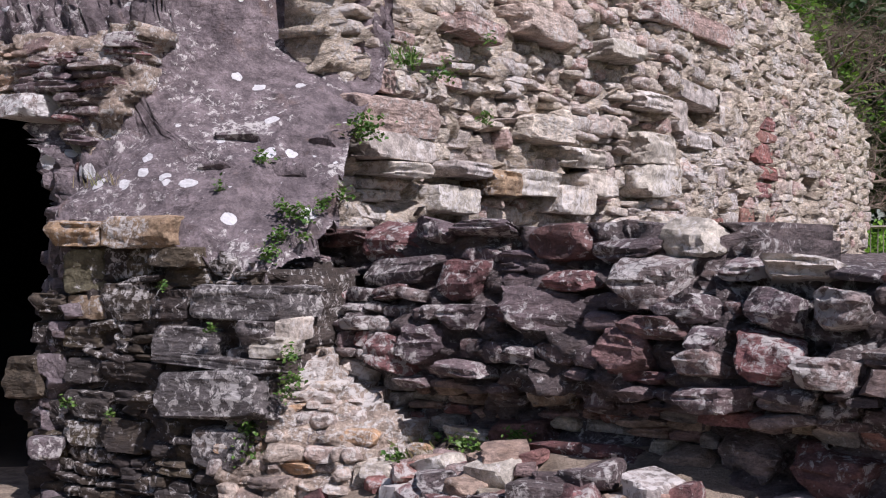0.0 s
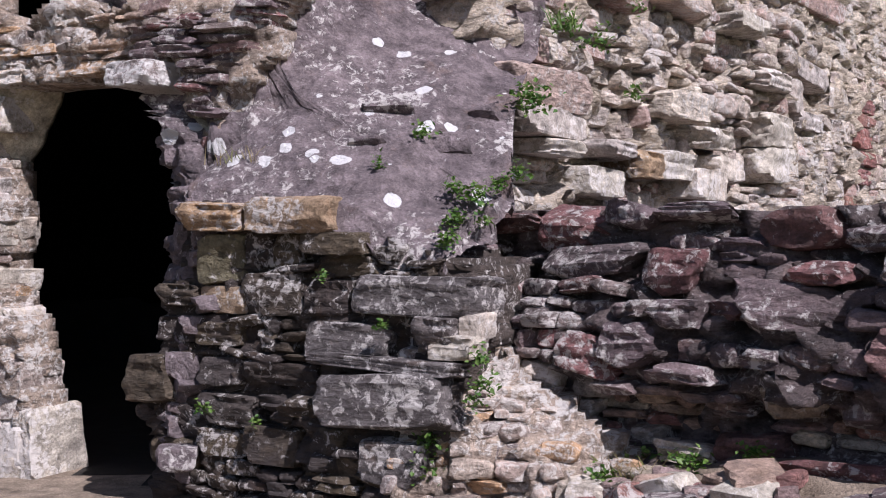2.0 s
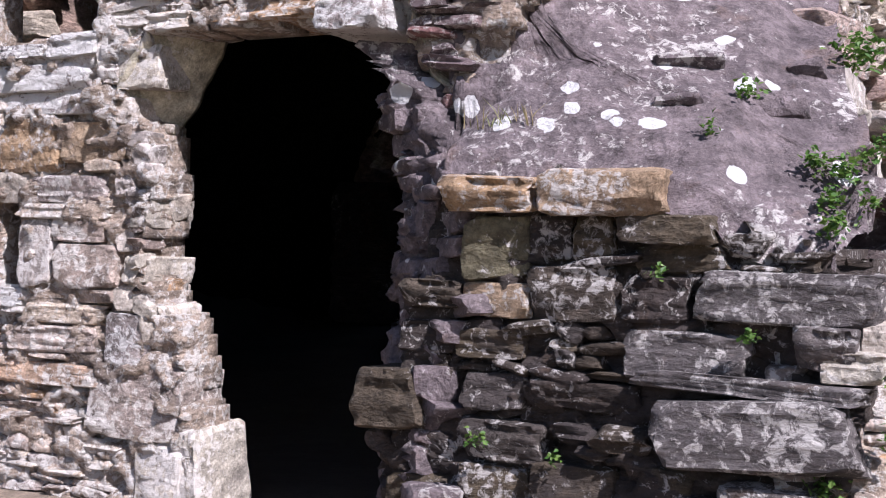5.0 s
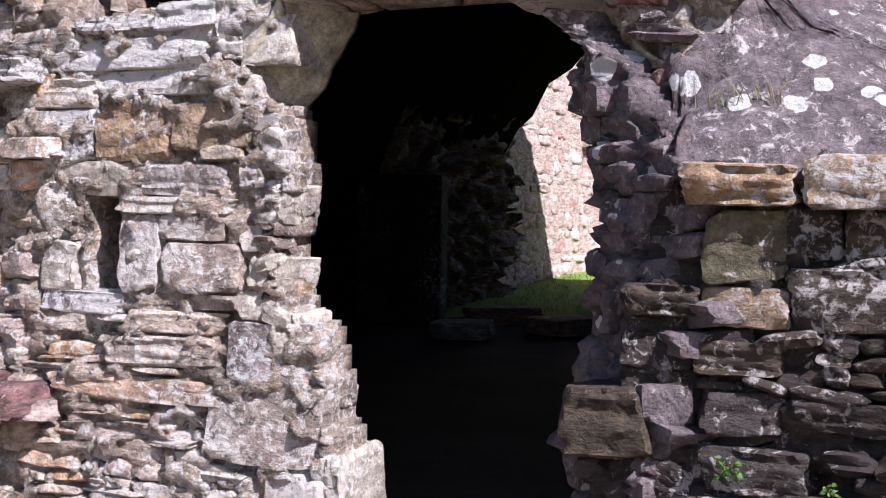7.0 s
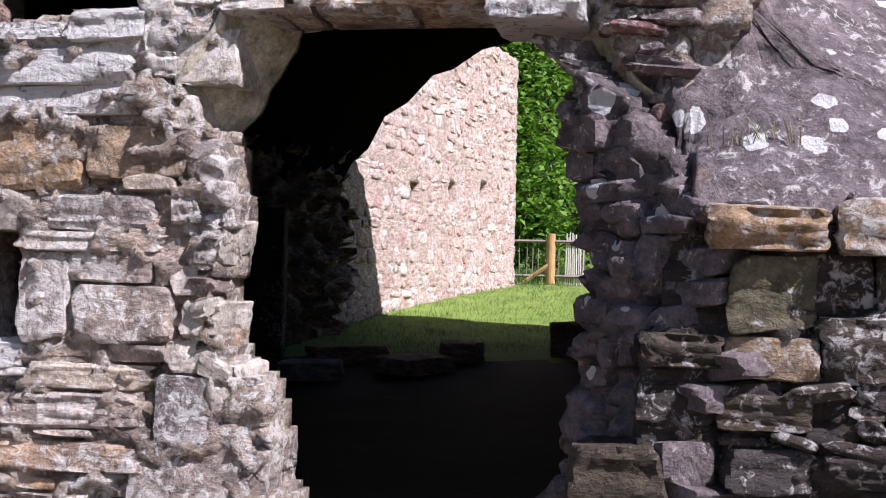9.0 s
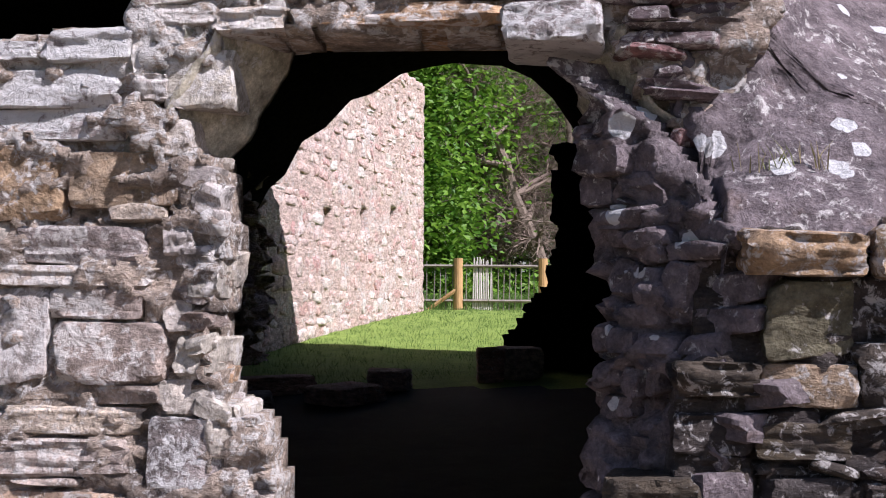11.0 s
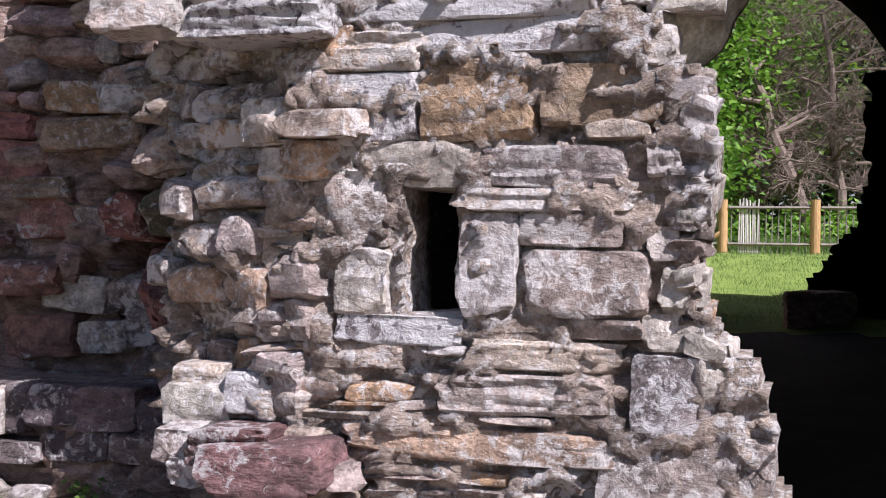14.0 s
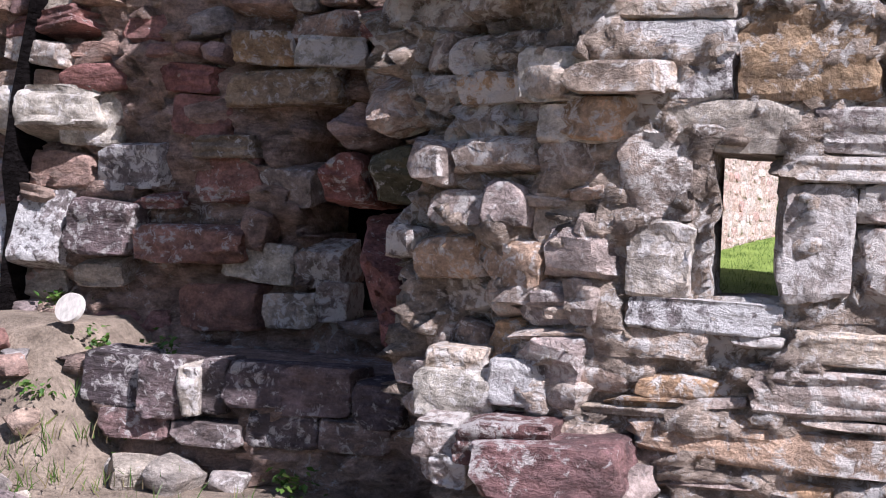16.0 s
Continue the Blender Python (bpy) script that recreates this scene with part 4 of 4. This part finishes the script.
key(wall_a, FA, 1.58, 2.48, 0.81, 0.09, M_A, 0.1, 0.5)
key(wall_a, FA, 2.15, 2.40, 0.35, 0.15, M_LICHEN, 0.22, 0.5)
key(wall_a, FA, 1.03, 2.47, 0.29, 0.10, M_A, 0.1, 0.5)
key(wall_a, FA, 0.72, 2.49, 0.33, 0.08, M_A, 0.06, 0.4)
key(wall_a, FA, -0.01, 2.36, 0.45, 0.08, M_LICHEN, 0.06, 0.25)
key(wall_a, FA, 0.41, 2.38, 0.37, 0.13, M_LICHEN, 0.1, 0.35)
key(wall_a, FA, 0.62, 2.33, 0.09, 0.15, M_PALE, 0.05, 0.25)
key(wall_a, FA, 0.65, 2.21, 0.14, 0.11, M_PALE, 0.06, 0.25)
key(wall_a, FA, 0.82, 2.25, 0.27, 0.21, M_PALE, 0.02, 0.3)
key(wall_b, FB, 0.22, 1.60, 0.41, 0.15, M_TAN, 0.14, 0.4)
key(wall_b, FB, 0.70, 1.59, 0.51, 0.17, M_TAN, 0.12, 0.4)
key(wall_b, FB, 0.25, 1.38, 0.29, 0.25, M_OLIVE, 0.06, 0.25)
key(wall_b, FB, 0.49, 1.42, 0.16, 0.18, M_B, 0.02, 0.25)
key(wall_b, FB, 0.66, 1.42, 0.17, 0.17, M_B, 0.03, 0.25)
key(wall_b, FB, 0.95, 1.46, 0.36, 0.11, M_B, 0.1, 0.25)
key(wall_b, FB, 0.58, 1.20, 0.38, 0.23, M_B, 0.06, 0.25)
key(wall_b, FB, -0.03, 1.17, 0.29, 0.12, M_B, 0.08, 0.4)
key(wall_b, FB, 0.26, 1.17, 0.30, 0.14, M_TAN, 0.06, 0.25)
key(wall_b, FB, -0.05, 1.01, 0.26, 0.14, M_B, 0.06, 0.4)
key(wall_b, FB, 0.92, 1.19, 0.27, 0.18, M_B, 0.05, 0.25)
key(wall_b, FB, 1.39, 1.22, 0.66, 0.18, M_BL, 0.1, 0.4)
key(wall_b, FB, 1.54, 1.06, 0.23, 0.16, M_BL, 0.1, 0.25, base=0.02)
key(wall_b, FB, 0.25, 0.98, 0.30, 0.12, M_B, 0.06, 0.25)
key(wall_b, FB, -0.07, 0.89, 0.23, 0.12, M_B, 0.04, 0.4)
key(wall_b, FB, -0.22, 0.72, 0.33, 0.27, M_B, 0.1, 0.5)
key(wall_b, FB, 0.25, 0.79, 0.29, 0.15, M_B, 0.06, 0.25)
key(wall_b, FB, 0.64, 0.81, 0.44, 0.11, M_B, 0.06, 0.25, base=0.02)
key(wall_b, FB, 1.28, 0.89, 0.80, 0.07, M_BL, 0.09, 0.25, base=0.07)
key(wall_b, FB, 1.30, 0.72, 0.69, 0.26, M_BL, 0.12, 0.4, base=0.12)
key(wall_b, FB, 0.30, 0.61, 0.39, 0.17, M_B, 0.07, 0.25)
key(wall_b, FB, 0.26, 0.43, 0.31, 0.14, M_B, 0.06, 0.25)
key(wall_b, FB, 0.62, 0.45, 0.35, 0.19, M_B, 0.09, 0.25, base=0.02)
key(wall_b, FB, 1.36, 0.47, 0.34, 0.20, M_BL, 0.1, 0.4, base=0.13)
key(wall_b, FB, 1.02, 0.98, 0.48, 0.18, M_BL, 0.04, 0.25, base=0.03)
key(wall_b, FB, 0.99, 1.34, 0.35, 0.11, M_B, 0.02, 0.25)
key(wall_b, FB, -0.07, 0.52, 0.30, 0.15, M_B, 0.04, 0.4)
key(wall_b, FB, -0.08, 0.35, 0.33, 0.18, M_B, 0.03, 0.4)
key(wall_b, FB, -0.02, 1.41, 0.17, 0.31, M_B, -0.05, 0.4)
key(wall_b, FB, 1.61, 0.99, 0.22, 0.11, M_PALE, 0.08, 0.25, base=0.04)
key(wall_b, FB, 1.68, 1.08, 0.09, 0.12, M_PALE, 0.05, 0.25, base=0.02)
key(wall_c, FC, -0.75, 1.56, 0.46, 0.11, M_RED_DARK, 0.1, 0.25, base=-0.30)
key(wall_c, FC, -0.34, 1.54, 0.33, 0.17, M_C, 0.08, 0.25, base=-0.29)
key(wall_c, FC, 0.04, 1.59, 0.31, 0.12, M_CL, 0.1, 0.25, base=-0.30)
key(wall_c, FC, 0.38, 1.60, 0.38, 0.07, M_CL, 0.12, 0.25, base=-0.30)
key(wall_c, FC, 0.92, 1.53, 0.30, 0.18, M_RED_DARK, 0.1, 0.25, base=-0.29)
key(wall_c, FC, 1.32, 1.50, 0.35, 0.09, M_C, 0.12, 0.25, base=-0.28)
key(wall_c, FC, 1.50, 1.38, 0.31, 0.18, M_CL, 0.2, 0.4, base=-0.22)
key(wall_c, FC, 1.62, 1.54, 0.28, 0.17, M_PALE, 0.06, 0.25, base=-0.29)
key(wall_c, FC, 0.34, 1.35, 0.26, 0.18, M_RED_DARK, 0.12, 0.25, base=-0.20)
key(wall_c, FC, -0.12, 1.38, 0.53, 0.14, M_C, 0.1, 0.25, base=-0.22)
key(wall_c, FC, 0.92, 1.18, 0.41, 0.22, M_C, 0.1, 0.25, base=-0.09)
key(wall_c, FC, 1.85, 1.13, 0.14, 0.08, M_CL, 0.16, 0.25, base=-0.06)
key(wall_c, FC, 2.16, 1.40, 0.28, 0.10, M_PALE, 0.12, 0.4, base=-0.23)
key(wall_c, FC, 2.40, 1.25, 0.21, 0.16, M_CL, 0.2, 0.4, base=-0.13)
key(wall_c, FC, 1.06, 1.35, 0.27, 0.09, M_CL, 0.14, 0.25, base=-0.20)
key(wall_c, FC, -0.92, 1.41, 0.35, 0.12, M_CL, 0.12, 0.25, base=-0.24)
key(wall_c, FC, -0.01, 0.93, 0.27, 0.18, M_C, 0.12, 0.25)
key(wall_c, FC, 0.46, 1.16, 0.25, 0.12, M_CL, 0.1, 0.25, base=-0.07)
key(wall_c, FC, 0.52, 0.90, 0.29, 0.08, M_CL, 0.14, 0.25)
key(wall_c, FC, 1.61, 1.16, 0.29, 0.10, M_C, 0.14, 0.25, base=-0.07)
key(wall_c, FC, 0.76, 0.58, 0.32, 0.16, M_RED_DARK, 0.06, 0.25, base=-0.14)
key(wall_c, FC, 1.23, 0.52, 0.54, 0.13, M_RED_DARK, 0.12, 0.4, base=-0.06)
key(wall_c, FC, 1.94, 0.60, 0.26, 0.21, M_C, 0.1, 0.4, base=-0.18)
key(wall_c, FC, 2.24, 0.64, 0.15, 0.15, M_RED_DARK, 0.12, 0.25, base=-0.20)
key(wall_c, FC, 2.40, 0.61, 0.28, 0.17, M_RED_DARK, 0.18, 0.4, base=-0.19)
key(wall_c, FC, 1.92, 0.88, 0.24, 0.10, M_CL, 0.16, 0.25)
key(wall_c, FC, 1.74, 1.23, 0.23, 0.12, M_C, 0.16, 0.25, base=-0.12)
key(wall_c, FC, -1.33, 1.46, 0.36, 0.20, M_PALE, 0.1, 0.25, base=-0.26)
key(wall_c, FC, 0.19, 1.01, 0.28, 0.18, M_C, 0.1, 0.25, base=-0.01)
key(wall_c, FC, 1.44, 1.04, 0.27, 0.17, M_C, 0.1, 0.25, base=-0.02)
key(wall_c, FC, 2.14, 1.05, 0.26, 0.18, M_C, 0.12, 0.25, base=-0.02)
key(wall_c, FC, 2.40, 1.01, 0.22, 0.12, M_CL, 0.14, 0.25, base=-0.01)
key(wall_c, FC, 1.24, 0.80, 0.22, 0.15, M_C, 0.0, 0.25, base=-0.06)
key(wall_c, FC, 0.63, 0.75, 0.24, 0.08, M_CL, 0.06, 0.25, base=-0.20)
key(wall_c, FC, 0.97, 0.84, 0.27, 0.19, M_TAN, -0.02, 0.25)
key(wall_c, FC, 0.46, 0.53, 0.27, 0.10, M_PALE, 0.06, 0.25, base=-0.07)
key(wall_c, FC, -0.19, 0.66, 0.31, 0.15, M_PALE, 0.02, 0.25, base=-0.06)
key(wall_c, FC, -0.32, 0.79, 0.23, 0.18, M_PALE, 0.06, 0.25)
key(wall_c, FC, 1.84, 1.02, 0.21, 0.11, M_CL, 0.15, 0.25, base=-0.01)
key(wall_c, FC, 2.12, 1.24, 0.22, 0.16, M_C, 0.14, 0.25, base=-0.13)
key(wall_c, FC, 1.92, 1.42, 0.19, 0.07, M_CL, 0.1, 0.25, base=-0.24)
key(wall_r, FR, -2.71, 1.75, 0.32, 0.21, M_RED, 0.08, 0.25)
key(wall_r, FR, -2.56, 1.61, 0.34, 0.11, M_TAN, 0.1, 0.25)
key(wall_r, FR, -2.28, 1.89, 0.60, 0.16, M_TAN, 0.1, 0.4)
key(wall_r, FR, -2.56, 1.45, 0.37, 0.23, M_R, 0.05, 0.25)
key(wall_r, FR, -2.25, 1.44, 0.28, 0.18, M_A, 0.05, 0.25)
key(wall_r, FR, -2.73, 1.14, 0.59, 0.17, M_RED, 0.16, 0.4)
key(wall_r, FR, -2.40, 1.05, 0.38, 0.19, M_PALE, 0.06, 0.25)
key(wall_r, FR, -2.59, 0.83, 0.45, 0.21, M_RED, 0.06, 0.25)
key(wall_r, FR, -2.08, 1.06, 0.25, 0.19, M_A, 0.03, 0.25)
key(wall_r, FR, -2.21, 0.83, 0.27, 0.17, M_A, 0.08, 0.25)
key(wall_r, FR, -2.02, 0.88, 0.17, 0.20, M_A, 0.03, 0.25)
key(wall_r, FR, -2.38, 2.08, 0.31, 0.16, M_TAN, 0.12, 0.25)
key(wall_r, FR, -2.04, 2.06, 0.35, 0.14, M_PALE, 0.12, 0.25)
key(wall_r, FR, -1.70, 2.19, 0.34, 0.13, M_RED, 0.1, 0.25)
key(wall_r, FR, -3.60, 1.73, 0.64, 0.23, M_PALE, 0.15, 0.5)
key(wall_r, FR, -3.65, 1.13, 0.45, 0.36, M_LICHEN, 0.15, 0.5)
key(wall_r, FR, -3.22, 1.20, 0.40, 0.28, M_C, 0.16, 0.4)
key(wall_r, FR, -3.25, 0.98, 0.29, 0.13, M_R, 0.1, 0.25)
key(wall_r, FR, -3.10, 1.51, 0.39, 0.23, M_LICHEN, 0.06, 0.25)
key(wall_r, FR, -3.38, 1.75, 0.34, 0.26, M_PALE, 0.05, 0.25)
key(wall_r, FR, -2.80, 1.94, 0.38, 0.15, M_RED, 0.06, 0.25)
key(wall_r, FR, -3.59, 2.21, 0.55, 0.11, M_RED, 0.1, 0.25)
key(wall_r, FR, -3.66, 2.07, 0.42, 0.12, M_A, 0.1, 0.25)
key(wall_r2, FQ, -1.63, 1.45, 0.22, 0.20, M_RED, 0.0, 0.5)
key(wall_r2, FQ, -1.33, 1.48, 0.37, 0.23, M_OLIVE, 0.08, 0.5)
key(wall_r2, FQ, -1.30, 1.23, 0.19, 0.21, M_A, 0.08, 0.5)
key(wall_r2, FQ, -1.08, 1.23, 0.28, 0.25, M_TAN, 0.05, 0.5)
key(wall_r2, FQ, -1.49, 1.11, 0.18, 0.31, M_RED, -0.02, 0.5)
key(wall_r2, FQ, -1.55, 1.65, 0.19, 0.16, M_R, 0.0, 0.5)
key(wall_r2, FQ, -1.30, 0.99, 0.16, 0.28, M_R, 0.05, 0.5)
key(wall_r2, FQ, -1.40, 0.88, 0.21, 0.18, M_RED, -0.05, 0.5)
key(wall_r2, FQ, -1.11, 1.92, 0.19, 0.15, M_A, 0.1, 0.5)
key(wall_r2, FQ, -1.34, 1.79, 0.32, 0.19, M_A, 0.1, 0.5)
key(wall_r2, FQ, -1.00, 1.62, 0.23, 0.18, M_A, 0.25, 0.5)
key(wall_r2, FQ, -0.80, 1.48, 0.24, 0.15, M_A, 0.3, 0.5)
key(wall_r2, FQ, -0.76, 1.23, 0.22, 0.15, M_TAN, 0.3, 0.5)
key(wall_r2, FQ, -1.04, 1.75, 0.17, 0.12, M_RED, 0.2, 0.4)
key(wall_r2, FQ, -0.85, 1.33, 0.22, 0.15, M_PALE, 0.28, 0.5)
key(plinth, FP, -2.71, 0.56, 0.29, 0.24, M_C, 0.06, 0.25)
key(plinth, FP, -2.45, 0.55, 0.20, 0.25, M_C, 0.1, 0.25)
# the sunlit right edge of the plinth blocks, painted as a narrow pale stone
key(plinth, FP, -2.31, 0.55, 0.10, 0.22, M_PALE, 0.1, 0.25)
key(plinth, FP, -2.02, 0.59, 0.29, 0.19, M_C, 0.06, 0.25)
key(plinth, FP, -1.75, 0.58, 0.33, 0.21, M_C, 0.05, 0.25)
key(plinth, FP, -1.47, 0.55, 0.24, 0.18, M_C, 0.04, 0.25)
key(plinth, FP, -2.58, 0.38, 0.34, 0.13, M_C, 0.08, 0.25)
key(plinth, FP, -2.23, 0.37, 0.32, 0.10, M_C, 0.08, 0.25)
key(plinth, FP, -2.23, 0.57, 0.12, 0.22, M_C, 0.05, 0.25)
key(plinth, FP, -1.90, 0.42, 0.33, 0.14, M_C, 0.05, 0.25)
key(plinth, FP, -1.59, 0.43, 0.30, 0.14, M_C, 0.04, 0.25)
key(wall_a, FA, -0.99, 0.61, 0.14, 0.13, M_A, 0.2, 0.4)
key(wall_a, FA, -0.76, 0.61, 0.32, 0.14, M_RED_DARK, 0.2, 0.4)
key(wall_a, FA, -0.60, 0.55, 0.46, 0.18, M_C, 0.3, 0.5)
key(wall_a, FA, -1.00, 0.80, 0.22, 0.16, M_A, 0.0, 0.4)
key(wall_a, FA, -0.93, 0.51, 0.13, 0.11, M_LICHEN, 0.2, 0.4)
key(wall_d, FD, 5.83, 3.15, 1.02, 0.21, M_PALE, 0.08, 0.25)
key(wall_d, FD, 5.79, 2.67, 0.97, 0.18, M_PALE, 0.06, 0.25)
key(wall_d, FD, 6.92, 2.98, 0.82, 0.30, M_PALE, 0.05, 0.25)
key(wall_d, FD, 5.33, 2.88, 0.36, 0.32, M_PALE, 0.06, 0.25)
key(wall_d, FD, 0.32, 2.39, 0.86, 0.24, M_D, 0.08, 0.4)
key(wall_d, FD, 0.32, 2.18, 0.87, 0.18, M_PALE, 0.08, 0.4)
key(wall_d, FD, 0.42, 2.04, 0.50, 0.10, M_PALE, 0.1, 0.4)
key(wall_d, FD, 1.23, 2.08, 0.53, 0.11, M_PALE, 0.1, 0.4)
key(wall_d, FD, 2.47, 2.49, 0.68, 0.22, M_D, 0.1, 0.4)
key(wall_d, FD, 4.71, 2.96, 0.89, 0.17, M_PALE, 0.08, 0.4)
key(wall_d, FD, 4.75, 2.49, 0.83, 0.32, M_PALE, 0.08, 0.4)
key(wall_d, FD, 4.86, 2.19, 0.92, 0.32, M_PALE, 0.08, 0.4)
key(wall_d, FD, 3.18, 2.31, 0.70, 0.18, M_PALE, 0.08, 0.4)
key(wall_d, FD, 5.79, 3.91, 2.03, 0.24, M_D, 0.1, 0.4)
key(wall_d, FD, 3.94, 3.34, 0.84, 0.15, M_PALE, 0.1, 0.4)
key(wall_d, FD, 8.21, 3.08, 0.73, 0.18, M_RED, 0.03, 0.25)
key(wall_d, FD, 8.25, 2.91, 0.73, 0.14, M_RED, 0.03, 0.25)
key(wall_d, FD, 8.18, 2.69, 0.69, 0.25, M_RED, 0.03, 0.25)
key(wall_d, FD, 8.30, 2.45, 0.74, 0.18, M_RED, 0.03, 0.25)
key(wall_d, FD, 8.21, 2.23, 0.64, 0.18, M_RED, 0.03, 0.25)
key(wall_d, FD, 8.25, 1.89, 0.64, 0.20, M_RED, 0.03, 0.25)
key(wall_d, FD, 6.52, 1.72, 0.29, 0.29, M_RED, 0.03, 0.25)
key(wall_d, FD, 6.91, 1.78, 0.49, 0.29, M_PALE, 0.05, 0.25)
key(wall_d, FD, 7.57, 1.86, 0.53, 0.24, M_RED, 0.03, 0.25)
key(wall_d, FD, 2.32, 2.04, 0.68, 0.21, M_PALE, 0.06, 0.4)
key(wall_d, FD, 3.44, 2.06, 0.71, 0.20, M_PALE, 0.06, 0.4)
key(wall_d, FD, 1.69, 2.01, 0.43, 0.20, M_TAN, 0.1, 0.4)
key(wall_d, FD, 1.08, 1.85, 0.61, 0.20, M_PALE, 0.05, 0.4)
key(wall_d, FD, 2.48, 3.34, 0.90, 0.24, M_D, 0.08, 0.4)
key(wall_d, FD, 1.39, 3.14, 0.57, 0.16, M_D, 0.08, 0.4)
key(wall_d, FD, 2.91, 1.92, 0.65, 0.25, M_PALE, 0.1, 0.4)

# loose rubble at the wall feet
rng = random.Random(31)
spots = [(FC.at(rng.uniform(-0.9, 3.2), rng.uniform(0.15, 0.75), 0), rng.choice((M_C, M_C, M_C, M_R, M_R, M_PALE))) for _ in range(170)]
spots += [(FP.at(rng.uniform(-3.8, -0.9), rng.uniform(0.05, 0.9), 0), M_R if rng.random() < 0.6 else M_PALE) for _ in range(45)]
for p, mat in spots:
    s = rng.uniform(0.04, 0.2)
    ob = new("loose_stone", shape_mesh(rng.randrange(18), mat))
    ob.matrix_world = Matrix.Translation((p.x, p.y, ground_z(p.x, p.y) + s * 0.2)) @ Matrix.Rotation(rng.uniform(0, 6.3), 4, "Z") @ Matrix.Rotation(rng.gauss(0, 0.25), 4, "X") @ Matrix.Diagonal((s * 1.3, s, s * 0.6, 1))
    tagged(ob, label="small loose broken stone lying on bare earth", category="stone", group="loose stones at the wall foot")

# broken jamb stones of the doorway
rj = random.Random(77)
z = 0.25
while z < 1.95:
    for edge, side, mats in ((door_edge_left, -1, (M_PALE, M_PALE, M_A)), (door_edge_right, 1, (M_A, M_SLOPE, M_SLOPE))):
        for n in (0.005, -0.18) if side > 0 or z > 0.95 else ():
            w, h = rj.uniform(0.08, 0.17), rj.uniform(0.06, 0.14)
            stone(wall_a, FA, edge(z) + side * (w / 2 - rj.uniform(-0.03, 0.02)), z + rj.uniform(-0.04, 0.04), w, h, rj.choice(mats), n + rj.uniform(-0.02, 0.03), 0.14, rj.gauss(0, 9), rj.gauss(0, 12), rj.randrange(18))
    z += 0.11

# slabs lying in the sloping shelf
for u, v, w, h in ((0.86, 0.58, 0.3, 0.04), (1.2, 0.56, 0.3, 0.12), (0.87, 0.34, 0.2, 0.03), (1.3, 0.85, 0.2, 0.08)):
    p = on_slope(u, v, 0.0)
    ob = stone(slope_ob, Face(p.x, p.y, 0.957, -0.29), 0, p.z, w, h, M_SLOPE, 0.03, 0.2, nod=-40)

# ---- rubble of every wall ----
RUBBLE = [
    (wall_r2, FS, 17, (0.4, 1.3, 0.3, 3.0), 0.13, 0.2, in_s, depth_s, M_A, M_JOIN["a"], 0.5, (-0.04, 0.08)),
    (wall_a, FA, 21, (2.15, 3.1, 1.9, 2.85), 0.07, 0.2, in_a, depth_a, M_CL, M_JOIN["c"], 2.5, (0.0, 0.09)),
    (wall_a, FA, 11, (-1.4, 2.2, 0.0, 2.8), 0.065, 0.25, in_a, depth_a, M_A, M_JOIN["a"], 0.7, (-0.005, 0.025)),
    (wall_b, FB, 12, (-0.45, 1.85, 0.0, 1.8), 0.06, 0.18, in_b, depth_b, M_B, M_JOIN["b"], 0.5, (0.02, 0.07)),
    (wall_c, FC, 19, (-0.8, 4.5, 0.2, 0.78), 0.08, 0.17, in_c, depth_c, M_R, M_JOIN["r"], 0.5, (0.0, 0.09)),
    (wall_c, FC, 13, (-0.8, 4.5, 0.78, 1.62), 0.075, 0.17, in_c, depth_c, M_C, M_JOIN["c"], 0.5, (0.0, 0.14)),
    (wall_d, FD, 14, (-0.2, 5.3, 1.5, 4.9), 0.11, 0.25, in_d, depth_d, M_D, M_JOIN["d"], 0.0, (-0.04, 0.1)),
    (wall_d, FD, 24, (5.3, 13.7, 1.5, 4.9), 0.15, 0.36, in_d, depth_d, M_D, M_JOIN["d"], 5.0, (0.0, 0.045)),
    (wall_j, FJ, 18, (0.0, FLANK, 0.0, 2.2), 0.1, 0.16, in_j, depth_j, M_SLOPE, M_JOIN["c"], 0.0, (-0.02, 0.05)),
    (wall_e, FE, 15, (-3.5, 6.0, 0.6, 5.8), 0.2, 0.3, in_e, lambda u, z: 0.0, M_E, M_JOIN["e"], 3.0, (-0.02, 0.025)),
    (wall_t, FT, 26, (-0.1, 1.05, 0.1, 1.15), 0.07, 0.13, in_t, depth_t, M_A, M_JOIN["a"], 0.3, (-0.01, 0.07)),
    (wall_r, FR, 16, (-5.5, -1.3, 0.3, 4.0), 0.13, 0.3, in_r, lambda u, z: 0.0, M_R, M_JOIN["r"], -2.0, (0.02, 0.12)),
]
for w, f, s, box, h, wd, ins, dep, mt, far_mat, near, proud in RUBBLE:
    fill_stones(w, f, s, box, h, wd, ins, dep, mt, far_mat, TAKEN.get(w.name, ()), proud, near=near)
